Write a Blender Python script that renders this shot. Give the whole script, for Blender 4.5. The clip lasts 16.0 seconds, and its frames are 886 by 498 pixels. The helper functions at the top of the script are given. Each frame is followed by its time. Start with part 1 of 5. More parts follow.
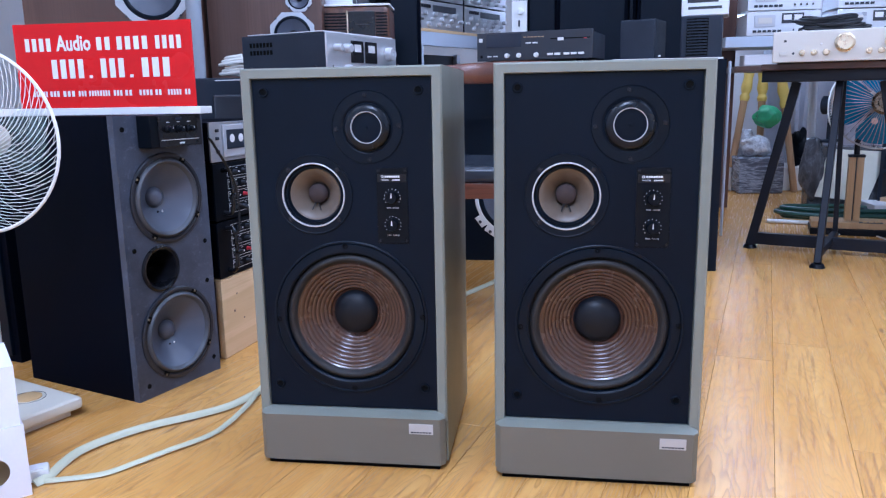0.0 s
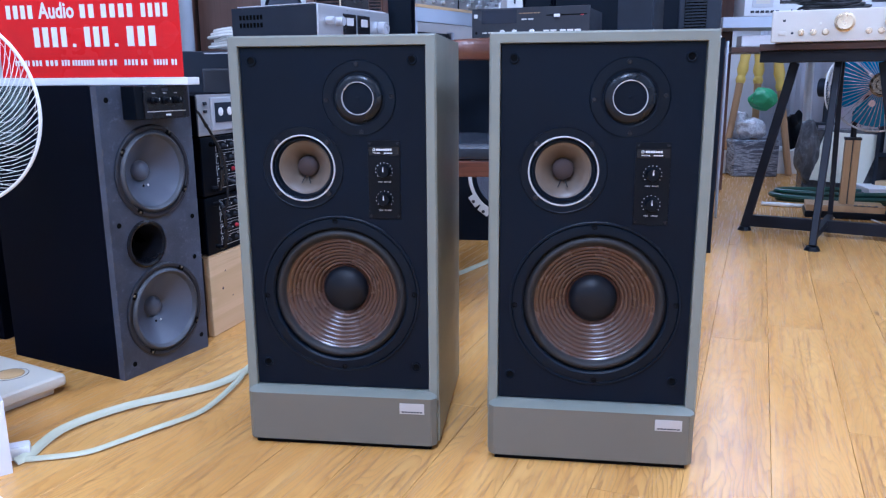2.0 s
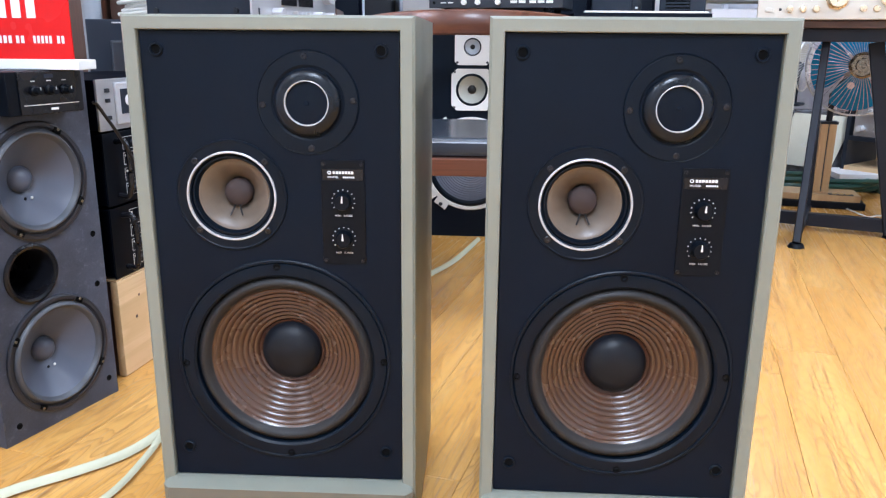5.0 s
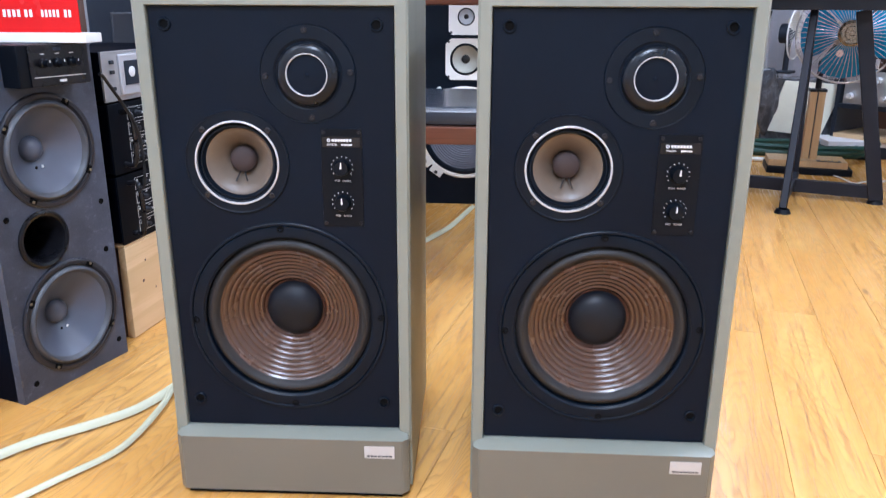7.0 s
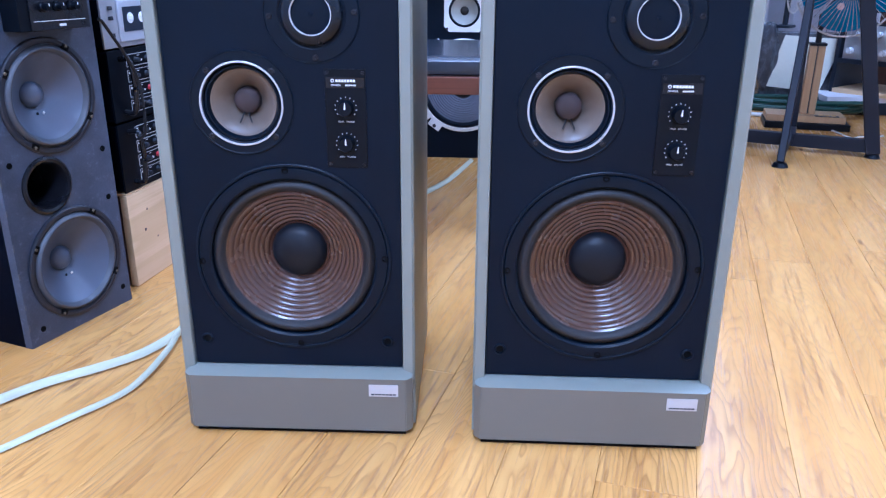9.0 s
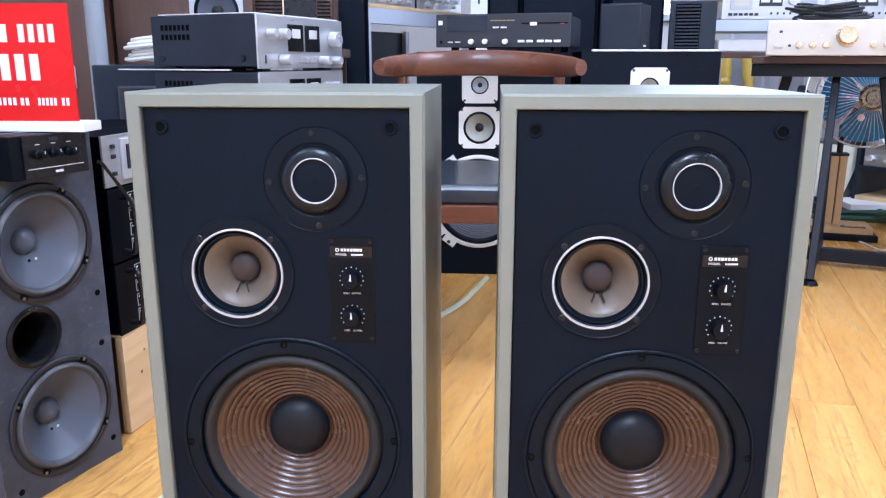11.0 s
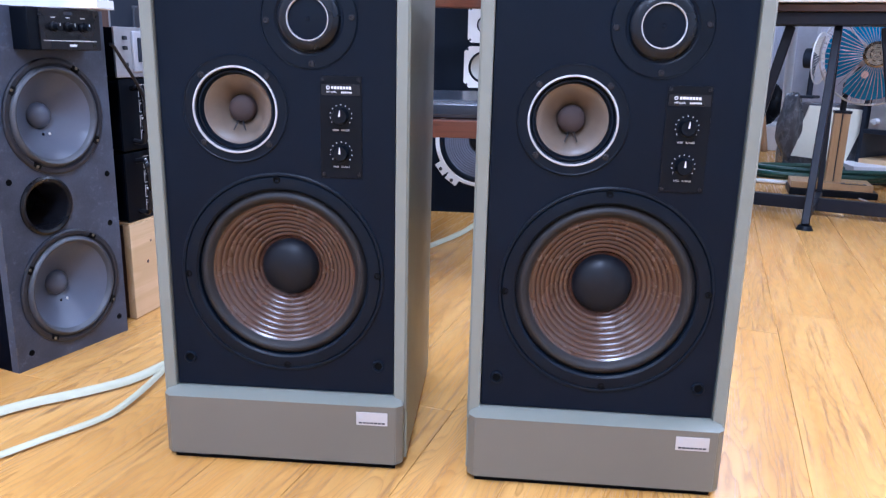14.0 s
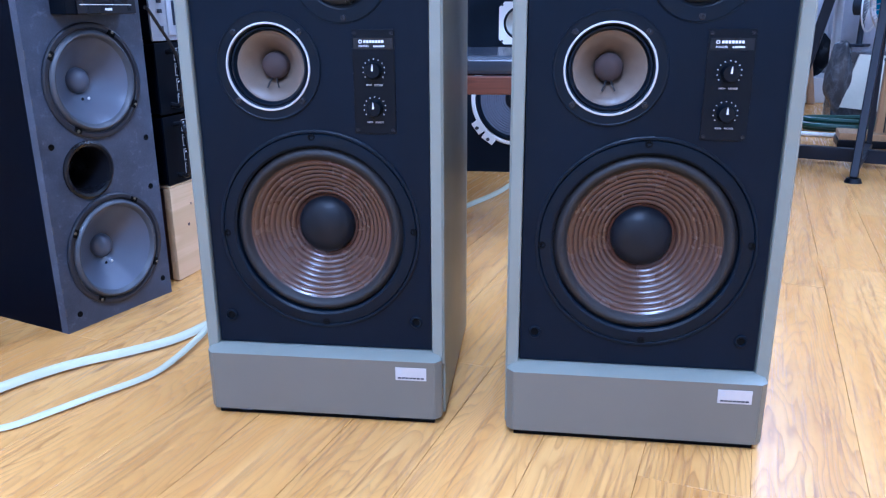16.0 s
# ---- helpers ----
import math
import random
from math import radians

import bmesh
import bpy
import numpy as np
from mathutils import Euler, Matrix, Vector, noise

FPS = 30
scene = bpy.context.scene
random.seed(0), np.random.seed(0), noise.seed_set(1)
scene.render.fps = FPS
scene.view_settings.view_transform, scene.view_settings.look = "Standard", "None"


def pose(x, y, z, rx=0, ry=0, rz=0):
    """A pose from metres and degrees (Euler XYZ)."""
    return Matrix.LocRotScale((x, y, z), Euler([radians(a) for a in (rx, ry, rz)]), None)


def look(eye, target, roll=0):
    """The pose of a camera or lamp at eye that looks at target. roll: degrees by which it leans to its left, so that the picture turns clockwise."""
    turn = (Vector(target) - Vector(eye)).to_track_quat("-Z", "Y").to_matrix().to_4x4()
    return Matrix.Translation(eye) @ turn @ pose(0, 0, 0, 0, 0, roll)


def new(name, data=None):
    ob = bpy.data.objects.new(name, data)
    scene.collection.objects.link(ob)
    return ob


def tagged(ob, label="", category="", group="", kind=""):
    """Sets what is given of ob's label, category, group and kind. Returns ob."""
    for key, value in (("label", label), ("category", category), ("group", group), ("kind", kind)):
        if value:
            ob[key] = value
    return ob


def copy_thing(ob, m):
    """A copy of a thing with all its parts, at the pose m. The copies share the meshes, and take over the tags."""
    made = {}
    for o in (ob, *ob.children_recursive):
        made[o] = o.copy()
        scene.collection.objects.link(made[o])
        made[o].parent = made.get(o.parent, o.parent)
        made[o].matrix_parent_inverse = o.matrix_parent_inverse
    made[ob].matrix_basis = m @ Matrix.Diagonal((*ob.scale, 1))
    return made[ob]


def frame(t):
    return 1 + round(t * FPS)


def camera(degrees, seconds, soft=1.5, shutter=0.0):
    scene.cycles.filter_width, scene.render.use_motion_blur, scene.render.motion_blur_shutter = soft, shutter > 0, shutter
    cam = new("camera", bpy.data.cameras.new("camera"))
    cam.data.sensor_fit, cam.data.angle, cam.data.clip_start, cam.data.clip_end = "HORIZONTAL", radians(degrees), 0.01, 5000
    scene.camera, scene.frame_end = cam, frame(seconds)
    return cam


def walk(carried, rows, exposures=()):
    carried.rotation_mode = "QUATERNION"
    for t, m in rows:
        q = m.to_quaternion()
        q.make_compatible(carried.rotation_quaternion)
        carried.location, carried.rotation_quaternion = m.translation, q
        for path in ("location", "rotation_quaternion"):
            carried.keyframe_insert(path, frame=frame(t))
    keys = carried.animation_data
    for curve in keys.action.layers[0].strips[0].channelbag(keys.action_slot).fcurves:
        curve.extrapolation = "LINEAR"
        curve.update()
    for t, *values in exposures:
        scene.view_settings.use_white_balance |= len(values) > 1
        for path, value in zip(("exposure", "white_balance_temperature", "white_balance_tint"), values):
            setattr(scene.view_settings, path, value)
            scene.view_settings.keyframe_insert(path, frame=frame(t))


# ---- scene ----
cam = camera(59.9, 16.0, 1.25, 0.35)
PATH = [
    (0, (0.278, 0.202, 0.68), (-0.009, 2.143, 0.292), -1.0),
    (0.5, (0.276, 0.202, 0.679), (-0.013, 2.142, 0.288), -1.0),
    (1, (0.275, 0.202, 0.679), (-0.013, 2.14, 0.279), -0.8),
    (1.5, (0.278, 0.202, 0.672), (-0.002, 2.139, 0.258), -0.6),
    (2, (0.272, 0.234, 0.662), (0.006, 2.168, 0.229), -0.4),
    (2.5, (0.215, 0.327, 0.667), (-0.02, 2.26, 0.209), -0.2),
    (3, (0.194, 0.459, 0.658), (0.0, 2.391, 0.179), -0.0),
    (3.5, (0.18, 0.601, 0.651), (0.025, 2.532, 0.153), 0.1),
    (4, (0.17, 0.617, 0.668), (0.048, 2.547, 0.16), 0.3),
    (4.2, (0.175, 0.596, 0.688), (0.061, 2.526, 0.175), 0.4),
    (6.3, (0.169, 0.558, 0.715), (0.068, 2.482, 0.179), 0.5),
    (6.5, (0.17, 0.549, 0.718), (0.071, 2.469, 0.165), 0.4),
    (7, (0.182, 0.505, 0.713), (0.087, 2.412, 0.117), 0.3),
    (7.2, (0.185, 0.486, 0.705), (0.098, 2.382, 0.075), 0.2),
    (7.5, (0.187, 0.473, 0.686), (0.102, 2.362, 0.037), 0.3),
    (8, (0.178, 0.478, 0.684), (0.1, 2.353, -0.008), 0.4),
    (8.5, (0.172, 0.485, 0.688), (0.097, 2.353, -0.021), 0.4),
    (9, (0.173, 0.482, 0.69), (0.091, 2.358, -0.001), 0.4),
    (9.5, (0.176, 0.482, 0.705), (0.087, 2.371, 0.056), 0.3),
    (10, (0.164, 0.534, 0.761), (0.046, 2.462, 0.241), 0.2),
    (10.2, (0.162, 0.57, 0.771), (0.034, 2.505, 0.282), 0.1),
    (12.3, (0.171, 0.631, 0.753), (0.057, 2.571, 0.282), 0.0),
    (12.5, (0.172, 0.586, 0.721), (0.039, 2.525, 0.251), 0.1),
    (13, (0.197, 0.503, 0.661), (0.034, 2.443, 0.203), 0.3),
    (13.5, (0.212, 0.502, 0.616), (0.056, 2.441, 0.153), 1.3),
    (14, (0.215, 0.509, 0.595), (0.06, 2.439, 0.095), 1.4),
    (14.5, (0.216, 0.518, 0.583), (0.037, 2.431, 0.026), 0.7),
    (15, (0.218, 0.514, 0.584), (0.006, 2.417, 0.005), 0.1),
    (15.5, (0.22, 0.515, 0.584), (-0.018, 2.412, -0.004), -0.2),
    (16, (0.218, 0.512, 0.582), (-0.033, 2.406, -0.01), -0.3),
]
EXPOSURES = [(0, -0.19, 4860, 23), (2, -0.16, 4720, 23), (3, 0.03, 4890, 22), (3.5, 0.21, 5160, 18), (4.2, 0.34, 5440, 15), (6.8, 0.34, 5870, 19), (7.1, 0.31, 5240, 19), (7.5, 0.23, 4710, 23), (8, 0.17, 4530, 25), (9.4, 0.17, 4350, 25), (9.8, 0.19, 4440, 23), (10.2, 0.25, 4770, 22), (12.3, 0.36, 5860, 19), (12.8, 0.34, 5710, 20), (13.4, 0.3, 5210, 24), (14, 0.25, 5010, 25), (15, 0.2, 4410, 24), (16, 0.2, 4260, 23)]
walk(cam, [(t, look(eye, target, roll)) for t, eye, target, roll in PATH], EXPOSURES)

# ---- light ----
world = bpy.data.worlds.new("world")
scene.world = world
world.use_nodes = True
world.node_tree.nodes["Background"].inputs[0].default_value = (0.75, 0.85, 1.0, 1)
world.node_tree.nodes["Background"].inputs[1].default_value = 0.05

ROOM = -14.3  # the room and its floorboards run at this angle
LAMPS = [(0.18, -0.45, 100), (-0.6, 2.55, 24), (1.75, 2.2, 46), (0.9, 4.1, 19), (-1.6, -0.4, 24), (0.3, 5.6, 8)]
CEILING = 2.75
for a, b, watts in LAMPS:
    lamp = bpy.data.lights.new("led_light", "AREA")
    lamp.shape, lamp.size, lamp.size_y, lamp.energy, lamp.color = "RECTANGLE", 0.52, 1.15, watts, (0.80, 0.92, 1.0)
    new("led_light", lamp).matrix_world = pose(0, 0, 0, 0, 0, ROOM) @ pose(a, b, CEILING - 0.06)


# ---- materials ----
def nodes_of(name):
    m = bpy.data.materials.new(name)
    m.use_nodes = True
    t = m.node_tree
    return m, t, t.nodes["Principled BSDF"]


def link(t, a, b):
    t.links.new(a, b)


def noise_at(t, src, scale, detail=4.0, rough=0.6):
    n = t.nodes.new("ShaderNodeTexNoise")
    n.inputs["Scale"].default_value, n.inputs["Detail"].default_value, n.inputs["Roughness"].default_value = scale, detail, rough
    link(t, src, n.inputs["Vector"])
    return n.outputs["Fac"]


def ramp(t, src, stops):
    r = t.nodes.new("ShaderNodeValToRGB")
    while len(r.color_ramp.elements) < len(stops):
        r.color_ramp.elements.new(0.5)
    for e, (p, c) in zip(r.color_ramp.elements, stops):
        e.position, e.color = p, (*c, 1)
    link(t, src, r.inputs[0])
    return r.outputs[0]


def calc(t, op, a, b):
    n = t.nodes.new("ShaderNodeMath")
    n.operation = op
    for i, v in enumerate((a, b)):
        if isinstance(v, (int, float)):
            n.inputs[i].default_value = v
        else:
            link(t, v, n.inputs[i])
    return n.outputs[0]


def mixed(t, fac, a, b, how="MIX"):
    n = t.nodes.new("ShaderNodeMix")
    n.data_type, n.blend_type = "RGBA", how
    for i, v in ((0, fac), (6, a), (7, b)):
        if isinstance(v, (int, float)):
            n.inputs[i].default_value = v
        elif isinstance(v, tuple):
            n.inputs[i].default_value = (*v, 1)
        else:
            link(t, v, n.inputs[i])
    return n.outputs[2]


def coords(t, scale=(1, 1, 1), vary=0.0):
    """Object coordinates, scaled, and shifted from object to object."""
    c = t.nodes.new("ShaderNodeTexCoord").outputs["Object"]
    if vary:
        info = t.nodes.new("ShaderNodeObjectInfo")
        v = t.nodes.new("ShaderNodeCombineXYZ")
        for i, k in enumerate((vary, vary * 2.3, vary * 0.7)):
            link(t, calc(t, "MULTIPLY", info.outputs["Random"], k), v.inputs[i])
        add = t.nodes.new("ShaderNodeVectorMath")
        link(t, c, add.inputs[0])
        link(t, v.outputs[0], add.inputs[1])
        c = add.outputs[0]
    m = t.nodes.new("ShaderNodeMapping")
    m.inputs["Scale"].default_value = scale
    link(t, c, m.inputs["Vector"])
    return m.outputs[0]


def bumped(t, p, height, strength, distance=0.002):
    b = t.nodes.new("ShaderNodeBump")
    b.inputs["Strength"].default_value, b.inputs["Distance"].default_value = strength, distance
    link(t, height, b.inputs["Height"])
    link(t, b.outputs[0], p.inputs["Normal"])


def mat(name, col, rough=0.5, metal=0.0, var=0.12, coarse=9.0, fine=260.0, bump=0.08, wear=0.0, clear=0.0, stretch=(1, 1, 1), spec=0.5, rv=0.07):
    """A surface with stains and grain at two scales; wear: share of pale scuffs."""
    m, t, p = nodes_of(name)
    c = coords(t, stretch, 3.0)
    big, small = noise_at(t, c, coarse), noise_at(t, c, fine, 3.0)
    lo, hi = tuple(v * (1 - var) for v in col), tuple(min(1, v * (1 + var)) for v in col)
    base = ramp(t, big, [(0.3, lo), (0.7, hi)])
    base = mixed(t, 0.25, base, ramp(t, small, [(0.3, lo), (0.7, hi)]))
    if wear:
        scuff = noise_at(t, c, coarse * 4, 8.0, 0.75)
        base = mixed(t, ramp(t, scuff, [(0.66 - wear, (0, 0, 0)), (0.78 - wear, (0.5, 0.5, 0.5))]), base, tuple(min(1, v * 2.2 + 0.03) for v in col))
    link(t, base, p.inputs["Base Color"])
    r = ramp(t, big, [(0.25, (max(0, rough - rv),) * 3), (0.75, (min(1, rough + rv),) * 3)])
    link(t, r, p.inputs["Roughness"])
    p.inputs["Metallic"].default_value = metal
    p.inputs["Specular IOR Level"].default_value = spec
    p.inputs["Coat Weight"].default_value = clear
    p.inputs["Coat Roughness"].default_value = 0.12
    if bump:
        bumped(t, p, small, bump, 0.001)
    return m


def wood(name, light, dark, along="y", rough=0.35, rings=9.0, tight=1.0, vary=17.0, clear=0.0, pale=None):
    """Flat-sawn timber: contour lines of a stretched noise, and fine pores."""
    m, t, p = nodes_of(name)
    s = {"x": (0.9, 7, 7), "y": (7, 0.9, 7), "z": (7, 7, 0.9)}[along]
    c = coords(t, tuple(v * tight for v in s), vary)
    warp = noise_at(t, c, 1.0, 2.5, 0.45)
    saw = calc(t, "FRACT", calc(t, "MULTIPLY", warp, rings), 0.0)
    lines = ramp(t, saw, [(0.0, (0.05,) * 3), (0.45, (0.35,) * 3), (0.82, (0.95,) * 3), (0.92, (1, 1, 1)), (1.0, (0.1,) * 3)])
    fs = {"x": (3, 160, 160), "y": (160, 3, 160), "z": (160, 160, 3)}[along]
    pores = noise_at(t, coords(t, fs, vary), 1.0, 5.0, 0.7)
    patch = noise_at(t, coords(t, tuple(v * 0.35 for v in s), vary * 1.7), 1.0, 3.0)
    base = mixed(t, lines, light, dark)
    base = mixed(t, ramp(t, patch, [(0.35, (0, 0, 0)), (0.7, (0.55,) * 3)]), base, pale or light)
    base = mixed(t, ramp(t, pores, [(0.46, (0, 0, 0)), (0.68, (0.75,) * 3)]), base, dark)
    info = t.nodes.new("ShaderNodeObjectInfo")
    tone = ramp(t, info.outputs["Random"], [(0.0, (0.94, 0.935, 0.93)), (1.0, (1.0, 1.0, 1.0))])
    base = mixed(t, 1.0, base, tone, "MULTIPLY")
    link(t, base, p.inputs["Base Color"])
    link(t, ramp(t, pores, [(0.3, (rough - 0.05,) * 3), (0.8, (rough + 0.14,) * 3)]), p.inputs["Roughness"])
    p.inputs["Coat Weight"].default_value = clear
    p.inputs["Coat Roughness"].default_value = 0.2
    bumped(t, p, pores, 0.10, 0.0008)
    return m


def oak_floor():
    """Laminate boards: cathedral grain, long pores, darker bands and small knots, other on each board."""
    m, t, p = nodes_of("oak_laminate")
    info = t.nodes.new("ShaderNodeObjectInfo").outputs["Random"]
    own = t.nodes.new("ShaderNodeSeparateXYZ")
    link(t, t.nodes.new("ShaderNodeTexCoord").outputs["Object"], own.inputs[0])
    knots = t.nodes.new("ShaderNodeTexVoronoi")
    knots.inputs["Scale"].default_value = 1.0
    link(t, coords(t, (8.5, 2.4, 1), 17.0), knots.inputs["Vector"])
    near = ramp(t, knots.outputs["Distance"], [(0.0, (1, 1, 1)), (0.12, (0.5,) * 3), (0.34, (0, 0, 0))])
    # arches: the growth rings run in parabolas about an axis that lies elsewhere on each board
    axis = calc(t, "ADD", own.outputs[0], calc(t, "MULTIPLY", calc(t, "SUBTRACT", calc(t, "FRACT", calc(t, "MULTIPLY", info, 37.0), 0.0), 0.5), 0.10))
    arch = calc(t, "MULTIPLY", calc(t, "MULTIPLY", axis, axis), 760.0)
    along = calc(t, "MULTIPLY", own.outputs[1], 11.0)
    warp = calc(t, "MULTIPLY", noise_at(t, coords(t, (9.0, 1.5, 9.0), 17.0), 1.0, 3.5, 0.48), 22.0)
    rings = calc(t, "ADD", calc(t, "ADD", arch, along), calc(t, "ADD", warp, calc(t, "MULTIPLY", near, 2.6)))
    saw = calc(t, "FRACT", calc(t, "ADD", rings, calc(t, "MULTIPLY", info, 50.0)), 0.0)
    lines = ramp(t, saw, [(0.0, (0.0,) * 3), (0.45, (0.06,) * 3), (0.74, (0.42,) * 3), (0.90, (1, 1, 1)), (1.0, (0.0,) * 3)])
    fade = ramp(t, noise_at(t, coords(t, (7, 1.4, 7), 29.0), 1.0, 3.0), [(0.36, (0.22,) * 3), (0.62, (1, 1, 1))])
    lines = mixed(t, 1.0, lines, fade, "MULTIPLY")
    pores = noise_at(t, coords(t, (160, 4.5, 160), 17.0), 1.0, 4.0, 0.7)
    bands = noise_at(t, coords(t, (16, 0.8, 16), 13.0), 1.0, 3.0, 0.6)
    base = mixed(t, ramp(t, bands, [(0.32, (0, 0, 0)), (0.68, (1, 1, 1))]), (0.615, 0.302, 0.066), (0.735, 0.405, 0.112))
    base = mixed(t, mixed(t, 1.0, lines, (0.66, 0.66, 0.66), "MULTIPLY"), base, (0.300, 0.125, 0.030))
    base = mixed(t, ramp(t, pores, [(0.50, (0, 0, 0)), (0.66, (0.62,) * 3)]), base, (0.28, 0.120, 0.036))
    base = mixed(t, ramp(t, knots.outputs["Distance"], [(0.025, (0.8,) * 3), (0.075, (0, 0, 0))]), base, (0.13, 0.055, 0.022))
    base = mixed(t, 1.0, base, ramp(t, info, [(0.0, (0.90, 0.89, 0.87)), (1.0, (1.0, 1.0, 1.0))]), "MULTIPLY")
    link(t, base, p.inputs["Base Color"])
    link(t, ramp(t, pores, [(0.3, (0.20,) * 3), (0.8, (0.34,) * 3)]), p.inputs["Roughness"])
    p.inputs["Specular IOR Level"].default_value = 0.45
    bumped(t, p, pores, 0.05, 0.0006)
    return m


def clear_film(name, col, rough=0.15, solid=0.3):
    """Thin clear plastic: partly see-through, glossy."""
    m, t, p = nodes_of(name)
    p.inputs["Base Color"].default_value = (*col, 1)
    p.inputs["Roughness"].default_value = rough
    c = coords(t, (1, 1, 1), 2.0)
    link(t, ramp(t, noise_at(t, c, 14.0, 5.0, 0.7), [(0.35, (solid * 0.6,) * 3), (0.7, (min(1, solid * 1.6),) * 3)]), p.inputs["Alpha"])
    bumped(t, p, noise_at(t, c, 22.0, 5.0), 0.5, 0.01)
    return m


def crinkled(name, dark, pale, scale):
    """Crumpled plastic film: sharp creases, with bright crease highlights painted pale into the colour."""
    m, t, p = nodes_of(name)
    c = coords(t, scale, 3.0)
    fold = noise_at(t, c, 1.0, 5.0, 0.65)
    glint = calc(t, "ABSOLUTE", calc(t, "SUBTRACT", fold, 0.5), 0.0)
    link(t, ramp(t, glint, [(0.0, pale), (0.025, tuple((u + v) / 2 for u, v in zip(dark, pale))), (0.09, dark)]), p.inputs["Base Color"])
    p.inputs["Roughness"].default_value = 0.17
    bumped(t, p, fold, 0.8, 0.012)
    return m


def glowing(name, col, strength):
    m, t, p = nodes_of(name)
    p.inputs["Base Color"].default_value = (*col, 1)
    p.inputs["Emission Color"].default_value = (*col, 1)
    p.inputs["Emission Strength"].default_value = strength
    return m


OAK = oak_floor()
PINE = wood("raw_pine", (0.74, 0.52, 0.29), (0.60, 0.40, 0.20), "x", 0.6, 6.0, 0.7)
WALNUT = wood("walnut_veneer", (0.115, 0.045, 0.022), (0.055, 0.02, 0.012), "z", 0.35, 6.0, 1.0)
TEAK = wood("chair_teak", (0.17, 0.055, 0.026), (0.09, 0.028, 0.014), "x", 0.32, 6.0, 1.2, 5.0, 0.3)
TABLE_WOOD = wood("dark_table_wood", (0.10, 0.05, 0.035), (0.05, 0.025, 0.018), "x", 0.35, 6.0, 1.0)
BAT_WOOD = wood("pale_stick_wood", (0.5, 0.3, 0.14), (0.36, 0.2, 0.09), "z", 0.5, 6.0, 1.0)
TAN = wood("tan_wood_print", (0.50, 0.32, 0.15), (0.42, 0.25, 0.11), "z", 0.4, 5.0, 1.0)

GREY = mat("grey_green_vinyl", (0.200, 0.207, 0.170), 0.36, 0, 0.06, 5, 500, 0.12)
GREY_BASE = mat("grey_satin_plinth", (0.142, 0.130, 0.100), 0.38, 0, 0.06, 4, 600, 0.10)
BAFFLE = mat("black_baffle", (0.0021, 0.0054, 0.0120), 0.44, 0, 0.2, 6, 700, 0.12, spec=0.13)
BLACK = mat("black_plastic", (0.0019, 0.0034, 0.0064), 0.42, 0, 0.2, 12, 500, 0.06, spec=0.14)
GLOSS = mat("gloss_black", (0.006, 0.006, 0.008), 0.27, 0, 0.2, 12, 300, 0.02, spec=0.35)
RIM = mat("black_driver_frame", (0.0020, 0.0052, 0.0108), 0.40, 0, 0.2, 10, 400, 0.1, spec=0.16)
RUBBER = mat("grey_brown_rubber", (0.0175, 0.0160, 0.0160), 0.55, 0, 0.15, 20, 400, 0.1, spec=0.3)
CONE = mat("brown_coated_paper", (0.058, 0.0265, 0.0160), 0.27, 0, 0.05, 18, 600, 0.0, rv=0.015, spec=0.62)
CAP = mat("soft_black_cap", (0.0075, 0.0085, 0.0115), 0.42, 0, 0.2, 30, 700, 0.1, spec=0.2)
MIDCONE = mat("beige_paper_cone", (0.112, 0.083, 0.060), 0.42, 0, 0.14, 40, 500, 0.1)
MIDCAP = mat("brown_felt_cap", (0.036, 0.022, 0.020), 0.8, 0, 0.2, 40, 900, 0.2)
SILVER = mat("bright_ring_metal", (0.50, 0.50, 0.52), 0.3, 0.3, 0.04, 10, 300, 0.02)
PRINT = mat("white_print", (0.72, 0.71, 0.72), 0.6, 0, 0.02, 10, 100, 0)
BADGE = mat("brushed_badge", (0.78, 0.76, 0.74), 0.35, 0.35, 0.06, 40, 400, 0.05)
TAG = mat("dull_silver_tag", (0.52, 0.51, 0.50), 0.4, 0.3, 0.06, 40, 400, 0.05)
HORN = mat("satin_black_horn", (0.0034, 0.0058, 0.0100), 0.28, 0, 0.15, 12, 300, 0.02, spec=0.30)
BRASS = mat("dull_brass_screw", (0.20, 0.16, 0.10), 0.4, 0.6, 0.2, 60, 500, 0.05)
GREYPAINT = mat("grey_painted_metal", (0.48, 0.50, 0.53), 0.45, 0.1, 0.1, 10, 300, 0.06)
INK = mat("dark_ink", (0.03, 0.03, 0.035), 0.5, 0, 0.05, 10, 100, 0)
STEEL = mat("screw_steel", (0.016, 0.016, 0.020), 0.35, 0.5, 0.15, 60, 500, 0.05)
HOLE = mat("hole_black", (0.004, 0.004, 0.004), 0.9, 0, 0.1, 10, 100, 0, spec=0.05)
SIDE_BLACK = mat("black_vinyl", (0.0018, 0.0027, 0.0062), 0.55, 0, 0.2, 5, 500, 0.1, spec=0.025)
WORN_BLACK = mat("worn_black_paint", (0.050, 0.058, 0.082), 0.48, 0, 0.4, 14, 300, 0.3, 0.09, spec=0.4)
GREYCONE = mat("dark_grey_cone", (0.088, 0.098, 0.130), 0.34, 0, 0.1, 14, 500, 0.03, rv=0.03, spec=0.45)
GREYSURR = mat("grey_rubber_surround", (0.060, 0.063, 0.073), 0.45, 0, 0.12, 20, 400, 0.1)
GREYRIM = mat("dark_driver_rim", (0.017, 0.018, 0.024), 0.4, 0, 0.2, 20, 400, 0.1, 0.04, spec=0.4)
WHITE = mat("white_plastic", (0.78, 0.77, 0.74), 0.4, 0, 0.04, 8, 300, 0.04)
